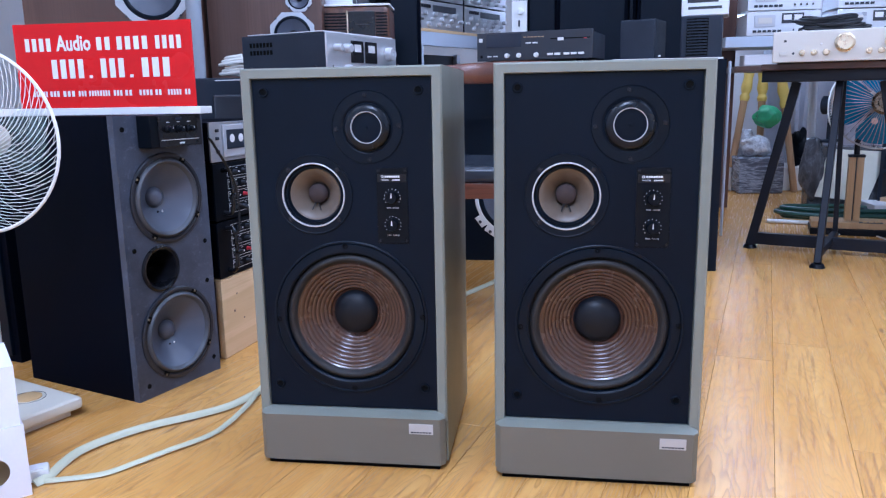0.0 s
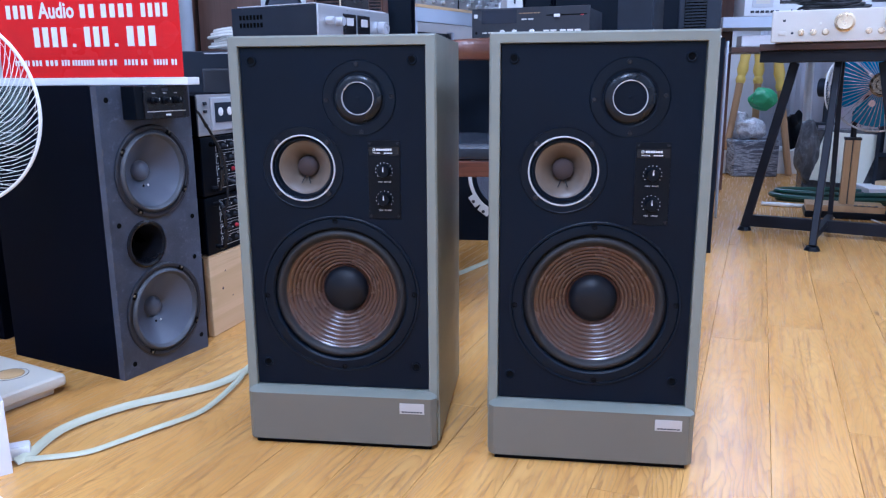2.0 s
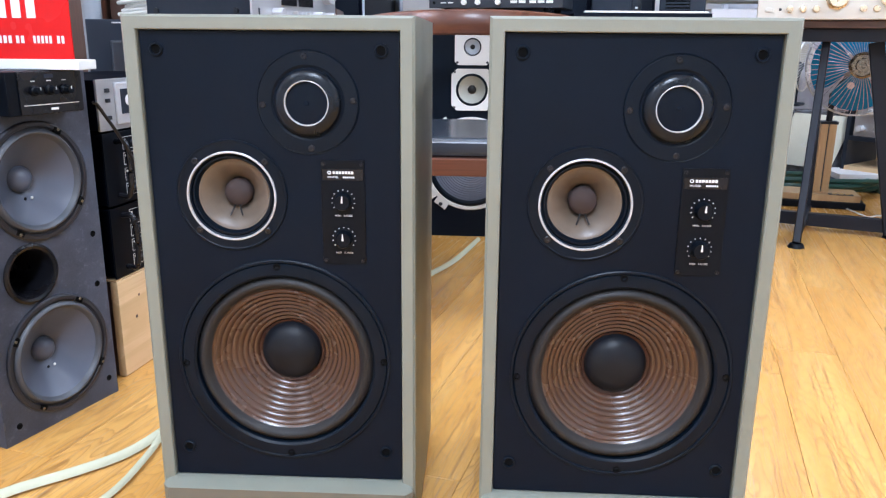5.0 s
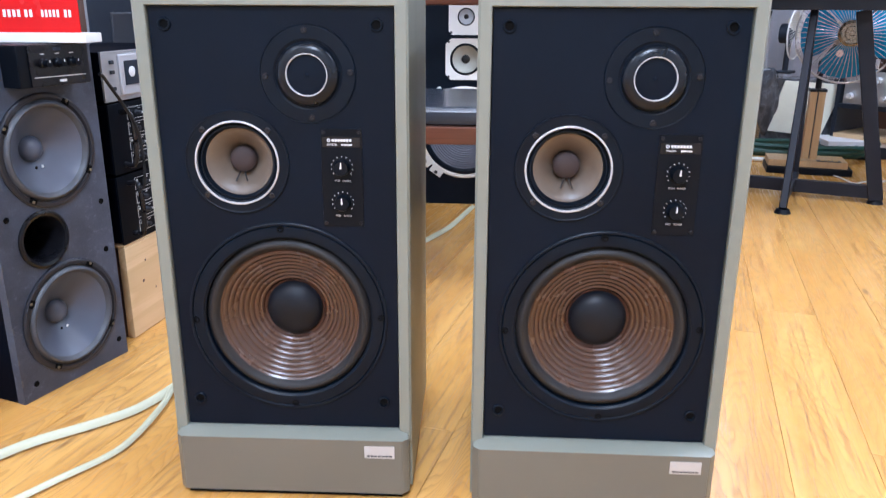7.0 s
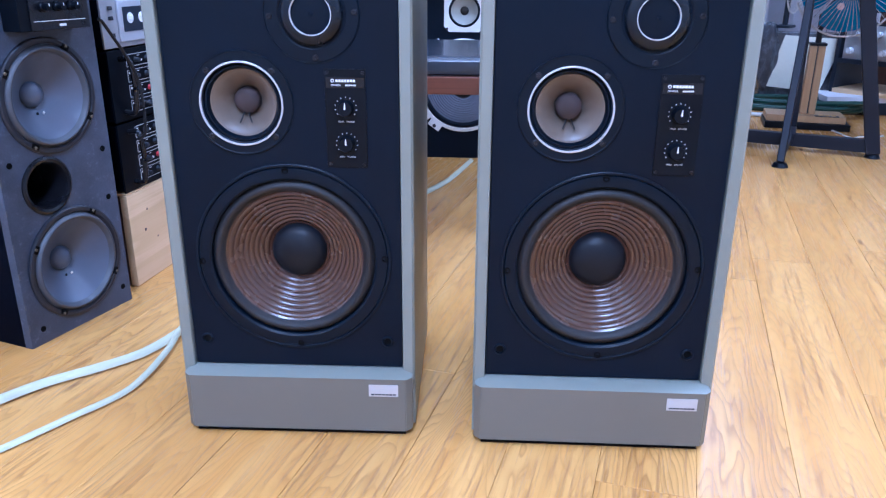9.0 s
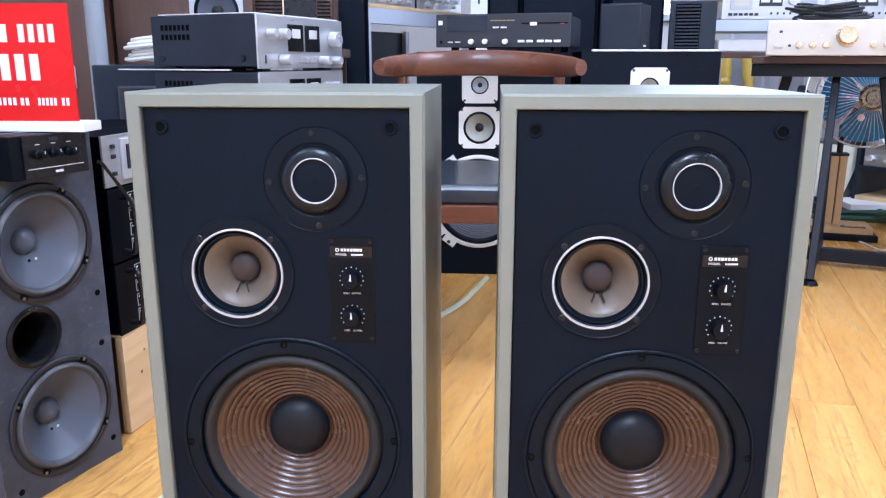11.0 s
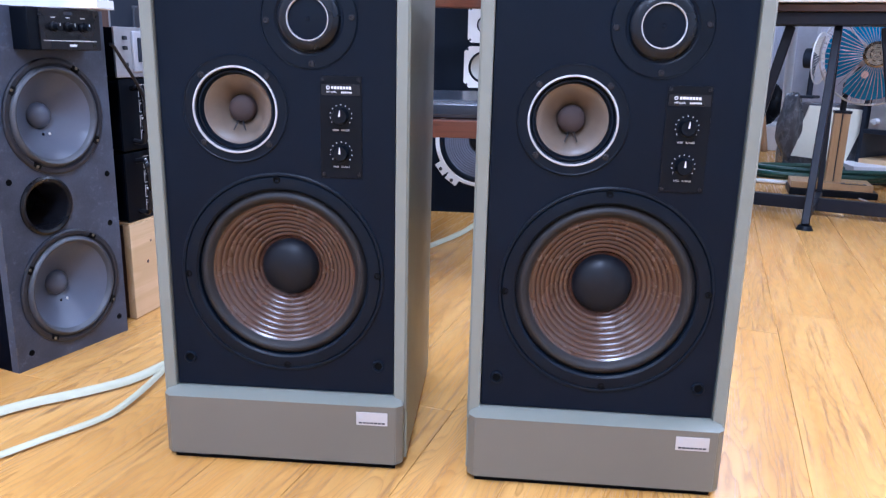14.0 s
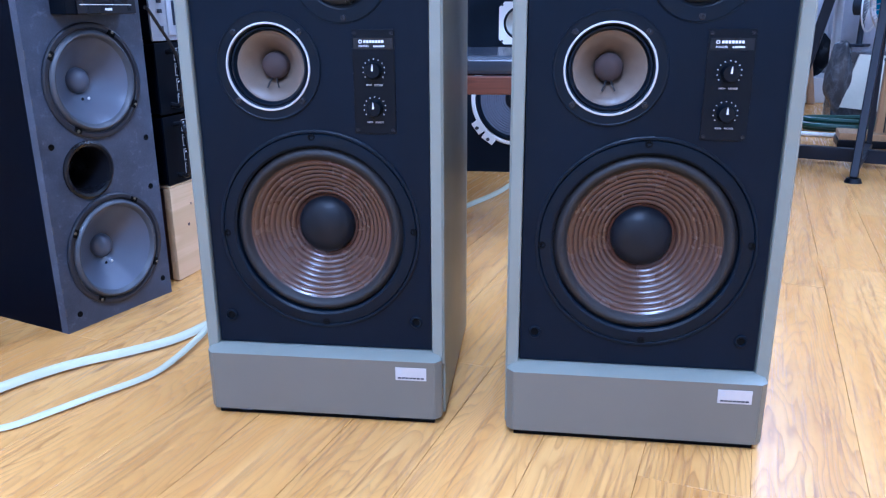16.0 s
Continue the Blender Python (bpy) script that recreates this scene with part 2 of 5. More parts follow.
IVORY = mat("ivory_plastic", (0.66, 0.62, 0.52), 0.4, 0, 0.06, 8, 300, 0.04, 0.0)
BEIGE = mat("beige_plastic", (0.56, 0.37, 0.17), 0.4, 0, 0.06, 8, 300, 0.04)
CARD = mat("white_cardboard", (0.76, 0.74, 0.76), 0.6, 0, 0.05, 6, 200, 0.08)
RED = mat("red_acrylic", (0.60, 0.008, 0.008), 0.25, 0, 0.05, 4, 100, 0.0, spec=0.25)
ALU = mat("brushed_aluminium", (0.62, 0.63, 0.65), 0.34, 0.75, 0.06, 6, 120, 0.06, 0, 0, (1, 1, 40))
CHAMPAGNE = mat("champagne_front", (0.60, 0.56, 0.49), 0.36, 0.25, 0.04, 5, 200, 0.04)
GOLD = mat("gold_knob_metal", (0.72, 0.60, 0.42), 0.28, 0.8, 0.06, 30, 200, 0.04)
CASE = mat("dark_steel_case", (0.024, 0.030, 0.043), 0.5, 0.2, 0.15, 8, 500, 0.15, spec=0.2)
GRAPHITE = mat("graphite_front", (0.038, 0.041, 0.050), 0.45, 0.2, 0.1, 8, 400, 0.06, spec=0.3)
DISPLAY = mat("dark_display", (0.012, 0.018, 0.034), 0.12, 0, 0.1, 6, 100, 0)
VINYLSEAT = mat("black_seat_vinyl", (0.030, 0.036, 0.048), 0.25, 0, 0.06, 5, 200, 0.0, spec=0.6, rv=0.02)
FRAME = mat("black_steel_tube", (0.0085, 0.0100, 0.0160), 0.42, 0.1, 0.2, 10, 300, 0.08, 0.01, spec=0.25)
CABLE = mat("pale_green_cable", (0.51, 0.50, 0.35), 0.45, 0, 0.05, 12, 200, 0.05)
CORD = mat("white_cord", (0.72, 0.71, 0.66), 0.5, 0, 0.06, 12, 200, 0.05)
BLACKCORD = mat("black_cord", (0.014, 0.014, 0.016), 0.45, 0, 0.15, 12, 200, 0.05, spec=0.3)
PAINT = mat("white_wall_paint", (0.70, 0.71, 0.72), 0.8, 0, 0.05, 1.5, 60, 0.1)
ROOF = mat("white_ceiling_paint", (0.78, 0.78, 0.77), 0.85, 0, 0.03, 1.5, 60, 0.1)
BROWNWALL = wood("brown_wall_panel", (0.12, 0.062, 0.042), (0.085, 0.042, 0.028), "z", 0.45, 5.0, 0.6)
STRAW = mat("yellow_paint", (0.72, 0.52, 0.10), 0.4, 0, 0.1, 10, 200, 0.05)
GREENBAG = mat("green_plastic_bag", (0.06, 0.38, 0.16), 0.35, 0, 0.25, 12, 60, 0.4)
GREENHOSE = mat("dark_green_hose", (0.006, 0.048, 0.034), 0.4, 0, 0.2, 12, 200, 0.05)
WRAP = crinkled("grey_stretch_film", (0.10, 0.11, 0.14), (0.42, 0.45, 0.52), (7, 7, 42))
BAGFILM = crinkled("white_plastic_bag", (0.46, 0.47, 0.50), (0.74, 0.75, 0.77), (22, 22, 22))
FOAM = mat("cream_foam_sheet", (0.72, 0.72, 0.60), 0.5, 0, 0.08, 6, 60, 0.25)
DARKFILM = crinkled("dark_plastic_wrap", (0.060, 0.062, 0.070), (0.12, 0.125, 0.14), (12, 12, 7))
BLUE = mat("blue_fan_blade", (0.008, 0.27, 0.50), 0.2, 0, 0.1, 6, 100, 0.0, 0, 0.3)
CHROME = mat("chrome_wire", (0.78, 0.80, 0.83), 0.25, 0.35, 0.05, 20, 200, 0.02)
SHELFBLUE = mat("pale_blue_shelf_edge", (0.50, 0.55, 0.64), 0.4, 0.1, 0.05, 5, 200, 0.05)
CURTAIN = mat("milky_plastic_sheet", (0.62, 0.63, 0.68), 0.35, 0, 0.12, 4, 40, 0.4)
REDCAP = mat("red_knob_cap", (0.42, 0.02, 0.03), 0.4, 0, 0.1, 10, 100, 0)
WINDOW = clear_film("clear_cassette_window", (0.35, 0.37, 0.4), 0.1, 0.45)
BLADE = clear_film("pale_clear_blade", (0.35, 0.50, 0.47), 0.2, 0.14)
TUBE = glowing("led_diffuser", (0.9, 0.95, 1.0), 4.0)


# ---- mesh tools ----
def put_in(bm, verts, m):
    bmesh.ops.transform(bm, matrix=m, verts=verts)


def box(size, at=(0, 0, 0), bevel=0.0, bm=None, m=None, seg=2):
    """A block of that size about the point at."""
    out = bm or bmesh.new()
    flat = out.faces.layers.int.get("flat") or out.faces.layers.int.new("flat")
    made = bmesh.ops.create_cube(out, size=1.0)["verts"]
    for f in {f for v in made for f in v.link_faces}:
        f[flat] = 1
    put_in(out, made, Matrix.Translation(at) @ Matrix.Diagonal((*size, 1)))
    if bevel:
        edges = list({e for v in made for e in v.link_edges})
        r = bmesh.ops.bevel(out, geom=edges, offset=bevel, segments=seg, profile=0.6, affect="EDGES")
        for f in r["faces"]:
            f[flat] = 0
        made = list({v for f in r["faces"] for v in f.verts} | {v for v in made if v.is_valid})
    if m:
        put_in(out, made, m)
    return out


def open_box(size, wall, at=(0, 0, 0), y0=0.0):
    """A box of boards, open to the front: centred in x, from y0 back, from z up."""
    out = bmesh.new()
    w, d, h = size
    made = bmesh.ops.create_cube(out, size=1.0)["verts"]
    put_in(out, made, Matrix.Translation((at[0], y0 + d / 2, at[2] + h / 2)) @ Matrix.Diagonal((w, d, h, 1)))
    bmesh.ops.delete(out, geom=[f for f in out.faces if f.calc_center_median().y < y0 + 1e-4], context="FACES_ONLY")
    bmesh.ops.recalc_face_normals(out, faces=out.faces)
    bmesh.ops.solidify(out, geom=out.faces[:], thickness=wall)
    low, high = min(v.co.x for v in out.verts), max(v.co.x for v in out.verts)
    put_in(out, out.verts[:], Matrix.Translation((at[0], 0, 0)) @ Matrix.Diagonal((w / (high - low), 1, 1, 1)) @ Matrix.Translation((-(low + high) / 2, 0, 0)))
    return out


def lathe(profile, n=48, at=(0, 0, 0), bm=None, m=None, closed=False):
    """Turns (radius, height towards -y) round the -y axis."""
    out = bm or bmesh.new()
    rings = []
    for r, d in profile:
        if r < 1e-6:
            rings.append([out.verts.new((0, -d, 0))])
        else:
            rings.append([out.verts.new((r * math.cos(2 * math.pi * k / n), -d, r * math.sin(2 * math.pi * k / n))) for k in range(n)])
    pairs = list(zip(rings, rings[1:])) + ([(rings[-1], rings[0])] if closed else [])
    for a, b in pairs:
        for k in range(n):
            j = (k + 1) % n
            q = [a[k % len(a)], a[j % len(a)], b[j % len(b)], b[k % len(b)]]
            q = [v for i, v in enumerate(q) if v not in q[:i]]
            if len(q) > 2:
                out.faces.new(q)
    verts = [v for ring in rings for v in ring]
    put_in(out, verts, (m or Matrix()) @ Matrix.Translation(at))
    return out


def rod(a, b, r, n=10, bm=None, r2=None, square=False):
    """A straight bar from a to b, round or square."""
    out = bm or bmesh.new()
    a, b = Vector(a), Vector(b)
    turn = (b - a).to_track_quat("Z", "Y").to_matrix().to_4x4()
    if square:
        box((2 * r, 2 * r, (b - a).length), (0, 0, 0), min(0.003, r * 0.25), out, Matrix.Translation((a + b) / 2) @ turn, 1)
    else:
        made = bmesh.ops.create_cone(out, cap_ends=True, segments=n, radius1=r, radius2=r if r2 is None else r2, depth=(b - a).length)["verts"]
        put_in(out, made, Matrix.Translation((a + b) / 2) @ turn)
    return out


def smooth_line(pts, steps=8):
    """A soft curve through the points."""
    p = [Vector(v) for v in pts]
    p = [2 * p[0] - p[1], *p, 2 * p[-1] - p[-2]]
    out = []
    for a, b, c, d in zip(p, p[1:], p[2:], p[3:]):
        for k in range(steps):
            s = k / steps
            out.append(0.5 * (2 * b + (c - a) * s + (2 * a - 5 * b + 4 * c - d) * s * s + (3 * b - a - 3 * c + d) * s ** 3))
    return out + [p[-2]]


def tube(pts, r, n=8, bm=None, steps=8, flat=None, soft=True, lean=0.0):
    """A cable along the points; flat: its height, for a ribbon of width 2 r that leans over by so many degrees."""
    out = bm or bmesh.new()
    line = smooth_line(pts, steps) if soft else [Vector(v) for v in pts]
    rings = []
    for i, v in enumerate(line):
        d = (line[min(i + 1, len(line) - 1)] - line[max(i - 1, 0)]).normalized()
        side = d.cross(Vector((0, 0, 1)))
        side = side.normalized() if side.length > 1e-3 else Vector((1, 0, 0))
        up = side.cross(d)
        c, q = math.cos(radians(lean)), math.sin(radians(lean))
        side, up = side * c - up * q, up * c + side * q
        h = flat if flat else r
        rings.append([out.verts.new(v + side * r * math.cos(2 * math.pi * k / n) + up * h * math.sin(2 * math.pi * k / n)) for k in range(n)])
    for a, b in zip(rings, rings[1:]):
        for k in range(n):
            out.faces.new((a[k], a[(k + 1) % n], b[(k + 1) % n], b[k]))
    out.faces.new(rings[0][::-1])
    out.faces.new(rings[-1])
    return out


def ring_pts(x, z, r, n=48):
    return [(x + r * math.cos(2 * math.pi * k / n), z + r * math.sin(2 * math.pi * k / n)) for k in range(n)]


def plate(outline, holes=(), thick=0.01, y=0.0):
    """A board in the xz plane with openings right through it; its face lies at y, its back thick behind."""
    bm = bmesh.new()
    edges = []
    for loop in (outline, *holes):
        vs = [bm.verts.new((x, y, z)) for x, z in loop]
        edges += [bm.edges.new((vs[i], vs[(i + 1) % len(vs)])) for i in range(len(vs))]
    faces = [f for f in bmesh.ops.triangle_fill(bm, use_beauty=True, use_dissolve=False, edges=edges)["geom"] if isinstance(f, bmesh.types.BMFace)]
    moved = bmesh.ops.extrude_face_region(bm, geom=faces)["geom"]
    bmesh.ops.translate(bm, vec=(0, thick, 0), verts=[v for v in moved if isinstance(v, bmesh.types.BMVert)])
    bmesh.ops.recalc_face_normals(bm, faces=bm.faces)
    return bm


def rect(x0, z0, x1, z1):
    return [(x0, z0), (x1, z0), (x1, z1), (x0, z1)]


def octagon(x, z, w, h, cut):
    a, b = w / 2, h / 2
    return [(x - a + cut, z - b), (x + a - cut, z - b), (x + a, z - b + cut), (x + a, z + b - cut), (x + a - cut, z + b), (x - a + cut, z + b), (x - a, z + b - cut), (x - a, z - b + cut)]


def to_mesh(name, bm, material, crease=32):
    bmesh.ops.recalc_face_normals(bm, faces=bm.faces)
    bm.faces.index_update()
    flat = bm.faces.layers.int.get("flat")
    level = [f.index for f in bm.faces if f[flat]] if flat else []
    me = bpy.data.meshes.new(name)
    bm.to_mesh(me)
    bm.free()
    me.materials.append(material)
    me.shade_smooth()
    me.set_sharp_from_angle(angle=radians(crease))
    for i in level:
        me.polygons[i].use_smooth = False
    return me


def part(name, bm, material, parent, label="", at=None, crease=32):
    ob = new(name, to_mesh(name, bm, material, crease))
    ob.parent = parent
    if at:
        ob.matrix_local = at
    return tagged(ob, label)


def thing(name, label, category, m=None, group="", kind=""):
    ob = new(name)
    ob.empty_display_size = 0.05
    ob.matrix_world = m or Matrix()
    return tagged(ob, label, category, group, kind)


def solid(name, bm, material, label, category, m=None, group="", kind=""):
    ob = new(name, to_mesh(name, bm, material))
    if m:
        ob.matrix_world = m
    return tagged(ob, label, category, group, kind)


def letters(name, text, height, material, parent, x, z, y, width=None, bold=0.0):
    """Raised lettering in the built-in font, centred at x, z on a face at y that looks towards -y."""
    cu = bpy.data.curves.new(name, "FONT")
    cu.body, cu.size, cu.align_x, cu.align_y, cu.extrude, cu.resolution_u, cu.offset = text, height * 1.4, "CENTER", "CENTER", 0.0003, 2, bold
    tmp = bpy.data.objects.new(name, cu)
    scene.collection.objects.link(tmp)
    bpy.context.view_layer.update()
    me = bpy.data.meshes.new_from_object(tmp.evaluated_get(bpy.context.evaluated_depsgraph_get()))
    stretch = width / max(1e-6, tmp.dimensions[0]) if width else 1.0
    bpy.data.objects.remove(tmp)
    me.materials.clear()
    me.materials.append(material)
    ob = new(name, me)
    ob.parent = parent
    ob.matrix_local = pose(x, y, z, 90, 0, 0) @ Matrix.Diagonal((stretch, 1, 1, 1))
    return ob


def screw(parent, x, z, y, r=0.004, name="screw", material=None):
    bm = lathe([(r, -0.001), (r, 0.0008), (r * 0.8, 0.0014), (r * 0.35, 0.0014), (r * 0.3, 0.0004), (0, 0.0004)], 14)
    return part(name, bm, material or STEEL, parent, at=pose(x, y, z))


# ---- the room ----
A0, A1, B0, B1 = -2.65, 2.2, -2.0, 6.7
TO_ROOM = pose(0, 0, 0, 0, 0, ROOM)
solid("wall_left", box((0.12, B1 - B0 + 0.24, CEILING), (A0 - 0.06, (B0 + B1) / 2, CEILING / 2)), PAINT, "plain white painted room wall", "wall", TO_ROOM, kind="structure")
solid("wall_right", box((0.12, B1 - B0 + 0.24, CEILING), (A1 + 0.06, (B0 + B1) / 2, CEILING / 2)), PAINT, "plain white painted room wall", "wall", TO_ROOM, kind="structure")
solid("wall_back", box((A1 - A0, 0.12, CEILING), ((A0 + A1) / 2, B1 + 0.06, CEILING / 2)), PAINT, "white painted wall behind the stored equipment", "wall", TO_ROOM, kind="structure")
solid("wall_front", box((A1 - A0, 0.12, CEILING), ((A0 + A1) / 2, B0 - 0.06, CEILING / 2)), PAINT, "plain white painted room wall", "wall", TO_ROOM, kind="structure")
solid("ceiling", box((A1 - A0 + 0.24, B1 - B0 + 0.24, 0.12), ((A0 + A1) / 2, (B0 + B1) / 2, CEILING + 0.06)), ROOF, "flat white painted ceiling", "ceiling", TO_ROOM, kind="structure")
win = thing("window_1", "frosted bright window high in the back wall", "window", TO_ROOM @ pose(0.09, B1, 0), kind="structure")
for sx in (-1, 1):
    part("window_frame", box((0.05, 0.05, 1.55), (sx * 0.42, -0.026, 1.825), 0.003), ALU, win)
for z in (1.075, 2.575):
    part("window_frame", box((0.79, 0.05, 0.05), (0, -0.026, z), 0.003), ALU, win)
part("pane", box((0.79, 0.008, 1.45), (0, -0.012, 1.825)), glowing("frosted_daylight_pane", (0.84, 0.93, 1.0), 5.0), win, "bright frosted pane")
for a, b, watts in LAMPS:
    fixture = thing("ceiling_lamp", "flat white LED panel lamp on the ceiling", "lamp", TO_ROOM @ pose(a, b, CEILING), "ceiling lamps")
    part("housing", box((0.58, 1.20, 0.03), (0, 0, -0.017), 0.004), WHITE, fixture)
    part("diffuser", box((0.54, 1.16, 0.012), (0, 0, -0.038), 0.003), TUBE, fixture, "glowing milky diffuser")


# ---- the two main speakers ----
def woofer(sp, x, z, y):
    r0 = 0.1205
    part("woofer_frame", lathe([(0.144, 0.0), (0.144, 0.0025), (0.1425, 0.0035), (0.140, 0.0035), (0.1385, 0.0015), (0.1375, 0.0030), (0.128, 0.0042), (0.1235, 0.0042), (r0, 0.0015), (r0 - 0.001, -0.012)], 72), RIM, sp, "black pressed metal driver frame", pose(x, y, z), 10)
    roll = [(r0 - 0.0005 - 0.0185 * k / 10, -0.006 + 0.0085 * math.sin(math.pi * k / 10)) for k in range(11)]
    part("woofer_surround", lathe(roll, 72), RUBBER, sp, "grey-brown rubber surround", pose(x, y, z))
    prof, n = [], 200
    for k in range(n + 1):
        s = k / n
        r = 0.1018 - 0.0635 * s
        d = -0.0055 - 0.040 * s ** 0.92
        if 0.05 < s < 0.882:
            d += 0.0021 * abs(math.sin(math.pi * (s - 0.05) / 0.104)) ** 0.6
        prof.append((r, d))
    part("woofer_cone", lathe(prof, 96), CONE, sp, "ribbed brown paper cone", pose(x, y, z), 170)
    dome = [(0.0415 * math.cos(a), -0.043 + 0.022 * math.sin(a)) for a in [math.pi / 2 * k / 12 for k in range(13)]]
    part("dust_cap", lathe([(0.0425, -0.047), (0.0418, -0.0435), *dome[:-1], (0, -0.021)], 48), CAP, sp, "matt black dust cap", pose(x, y, z))
    for k in range(4):
        a = math.pi / 2 * k + 0.03
        part("woofer_bolt", lathe([(0.0050, 0.0), (0.0050, 0.0044), (0.0042, 0.0048), (0.0030, 0.0046), (0.0026, 0.0034), (0, 0.0034)], 14), HOLE, sp, at=pose(x + 0.1345 * math.cos(a), y, z + 0.1345 * math.sin(a)))


def midrange(sp, x, z, y):
    part("midrange_plate", lathe([(0.0755, 0.0), (0.0755, 0.0016), (0.0745, 0.0028), (0.0730, 0.0028), (0.0720, 0.0022), (0.0575, 0.0022), (0.0560, 0.001)], 64), RIM, sp, "round black mounting plate", pose(x, y, z + 0.0005) @ Matrix.Diagonal((0.95, 0.962, 0.95, 1)), 10)
    part("midrange_ring", lathe([(0.0588, 0.0015), (0.0588, 0.0042), (0.0582, 0.0046), (0.0566, 0.0046), (0.0560, 0.003), (0.0557, 0.0)], 64), SILVER, sp, "bright silver trim ring", pose(x, y, z) @ Matrix.Scale(0.982, 4))
    part("midrange_surround", lathe([(0.0559, 0.001), (0.0535, -0.004), (0.0522, -0.0012), (0.0502, -0.0012), (0.0484, -0.005), (0.0470, -0.008)], 64), RIM, sp, "dark grey surround", pose(x, y, z) @ Matrix.Scale(0.982, 4))
    prof = [(0.0474 - 0.0310 * s, -0.0078 - 0.032 * s ** 1.55) for s in [k / 18 for k in range(19)]]
    part("midrange_cone", lathe(prof, 64), MIDCONE, sp, "beige paper cone", pose(x, y, z) @ Matrix.Scale(0.982, 4))
    dome = [(0.0182 * math.cos(a), -0.0265 + 0.008 * math.sin(a)) for a in [math.pi / 2 * k / 8 for k in range(9)]]
    part("midrange_cap", lathe([(0.0188, -0.040), (0.0186, -0.029), *dome[:-1], (0, -0.0185)], 32), MIDCAP, sp, "round brown felt cap", pose(x, y, z) @ Matrix.Scale(0.982, 4))
    for s in (-1, 1):
        part("lead_wire", tube([(s * 0.003, 0.021, -0.016), (s * 0.005, 0.017, -0.021), (s * 0.0075, 0.014, -0.027), (s * 0.0085, 0.0135, -0.029)], 0.0011, 6, None, 4), BLACKCORD, sp, at=pose(x, y, z) @ Matrix.Scale(0.982, 4))
    for sx in (-1, 1):
        for sz in (-1, 1):
            screw(sp, x + sx * 0.0445, z + sz * 0.0445, y - 0.0026, 0.0042)


def tweeter(sp, x, z, y):
    part("tweeter_plate", lathe([(0.0640, 0.0), (0.0640, 0.0008), (0.0635, 0.0016), (0.0627, 0.0010), (0.0618, 0.0018), (0.046, 0.0018), (0.044, 0.001)], 64), RIM, sp, "round black mounting plate", pose(x, y, z), 10)
    bulge = [(0.0278 + 0.0138 * math.cos(a), 0.0012 + 0.0098 * math.sin(a)) for a in [math.pi * 0.5 * k / 14 for k in range(15)]]
    part("tweeter_bulge", lathe([*bulge, (0.0274, 0.0085)], 64), HORN, sp, "shiny black domed horn ring", pose(x, y, z))
    part("tweeter_ring", lathe([(0.0277, 0.0085), (0.0276, 0.0108), (0.0270, 0.0112), (0.0262, 0.0106), (0.0261, 0.006)], 64), SILVER, sp, "thin silver ring", pose(x, y, z))
    part("tweeter_grille", lathe([(0.0263, 0.0070), (0.020, 0.0074), (0.003, 0.0080), (0.0022, 0.0088), (0, 0.0090)], 48), BAFFLE, sp, "flat black grille disc", pose(x, y, z))
    for k in range(4):
        a = math.pi / 2 * k + 0.05
        screw(sp, x + 0.0562 * math.cos(a), z + 0.0562 * math.sin(a), y - 0.0022, 0.0040)


def control_panel(sp, x, z, y):
    panel = part("control_panel", box((0.056, 0.0026, 0.135), (0, -0.0005, 0), 0.0007), BLACK, sp, "black level control panel with white print", pose(x, y, z))
    part("nameplate", box((0.0517, 0.0004, 0.0141), (0.0, -0.0021, 0.0495), 0.0), GLOSS, panel, "gloss black name strip")
    part("brand_sign", lathe([(0.0024, 0), (0.0024, 0.0004), (0.0014, 0.0004), (0.0014, 0)], 16), PRINT, panel, at=pose(-0.0168, -0.0023, 0.0521))
    for k in range(7):
        part("brand_bar", box((0.0029, 0.0003, 0.0034), (-0.0110 + 0.0039 * k, -0.0025, 0.0521)), PRINT, panel)
    letters("model_word", "MODEL", 0.0025, PRINT, panel, -0.0120, 0.0462, -0.0024, 0.0138)
    for k in range(6):
        part("model_bar", box((0.0018, 0.0003, 0.0021), (0.0014 + 0.0025 * k, -0.0025, 0.0462)), PRINT, panel)
    for kz, first, turn in ((0.0155, "HIGH", 4), (-0.0335, "MID", 0)):
        dial = part("level_knob", lathe([(0.0112, 0.0015), (0.0112, 0.003), (0.0106, 0.004), (0.0102, 0.0125), (0.0093, 0.0138), (0, 0.0138)], 28), BLACK, panel, "round black knob with white pointer", pose(0, 0, kz))
        part("pointer", plate([(-0.0013, 0.0), (0.0013, 0.0), (0.0004, 0.0085), (-0.0004, 0.0085)], (), 0.0006, -0.0144), PRINT, dial, at=pose(0, 0, 0, 0, turn, 0))
        for k in range(11):
            a = radians(-35 + 25 * k)
            part("tick", box((0.0014, 0.0004, 0.0011), (0, 0, 0)), PRINT, panel, at=pose(0.0146 * math.cos(a), -0.0020, kz + 0.0146 * math.sin(a), 0, -math.degrees(a), 0))
        letters("range_word", first, 0.0023, PRINT, panel, -0.0070, kz - 0.0188, -0.0020, 0.0072)
        letters("range_word", "RANGE", 0.0023, PRINT, panel, 0.0058, kz - 0.0188, -0.0020, 0.0110)
    for sx in (-1, 1):
        for sz in (-1, 1):
            screw(panel, sx * 0.0240, sz * 0.0627, -0.0018, 0.0026)


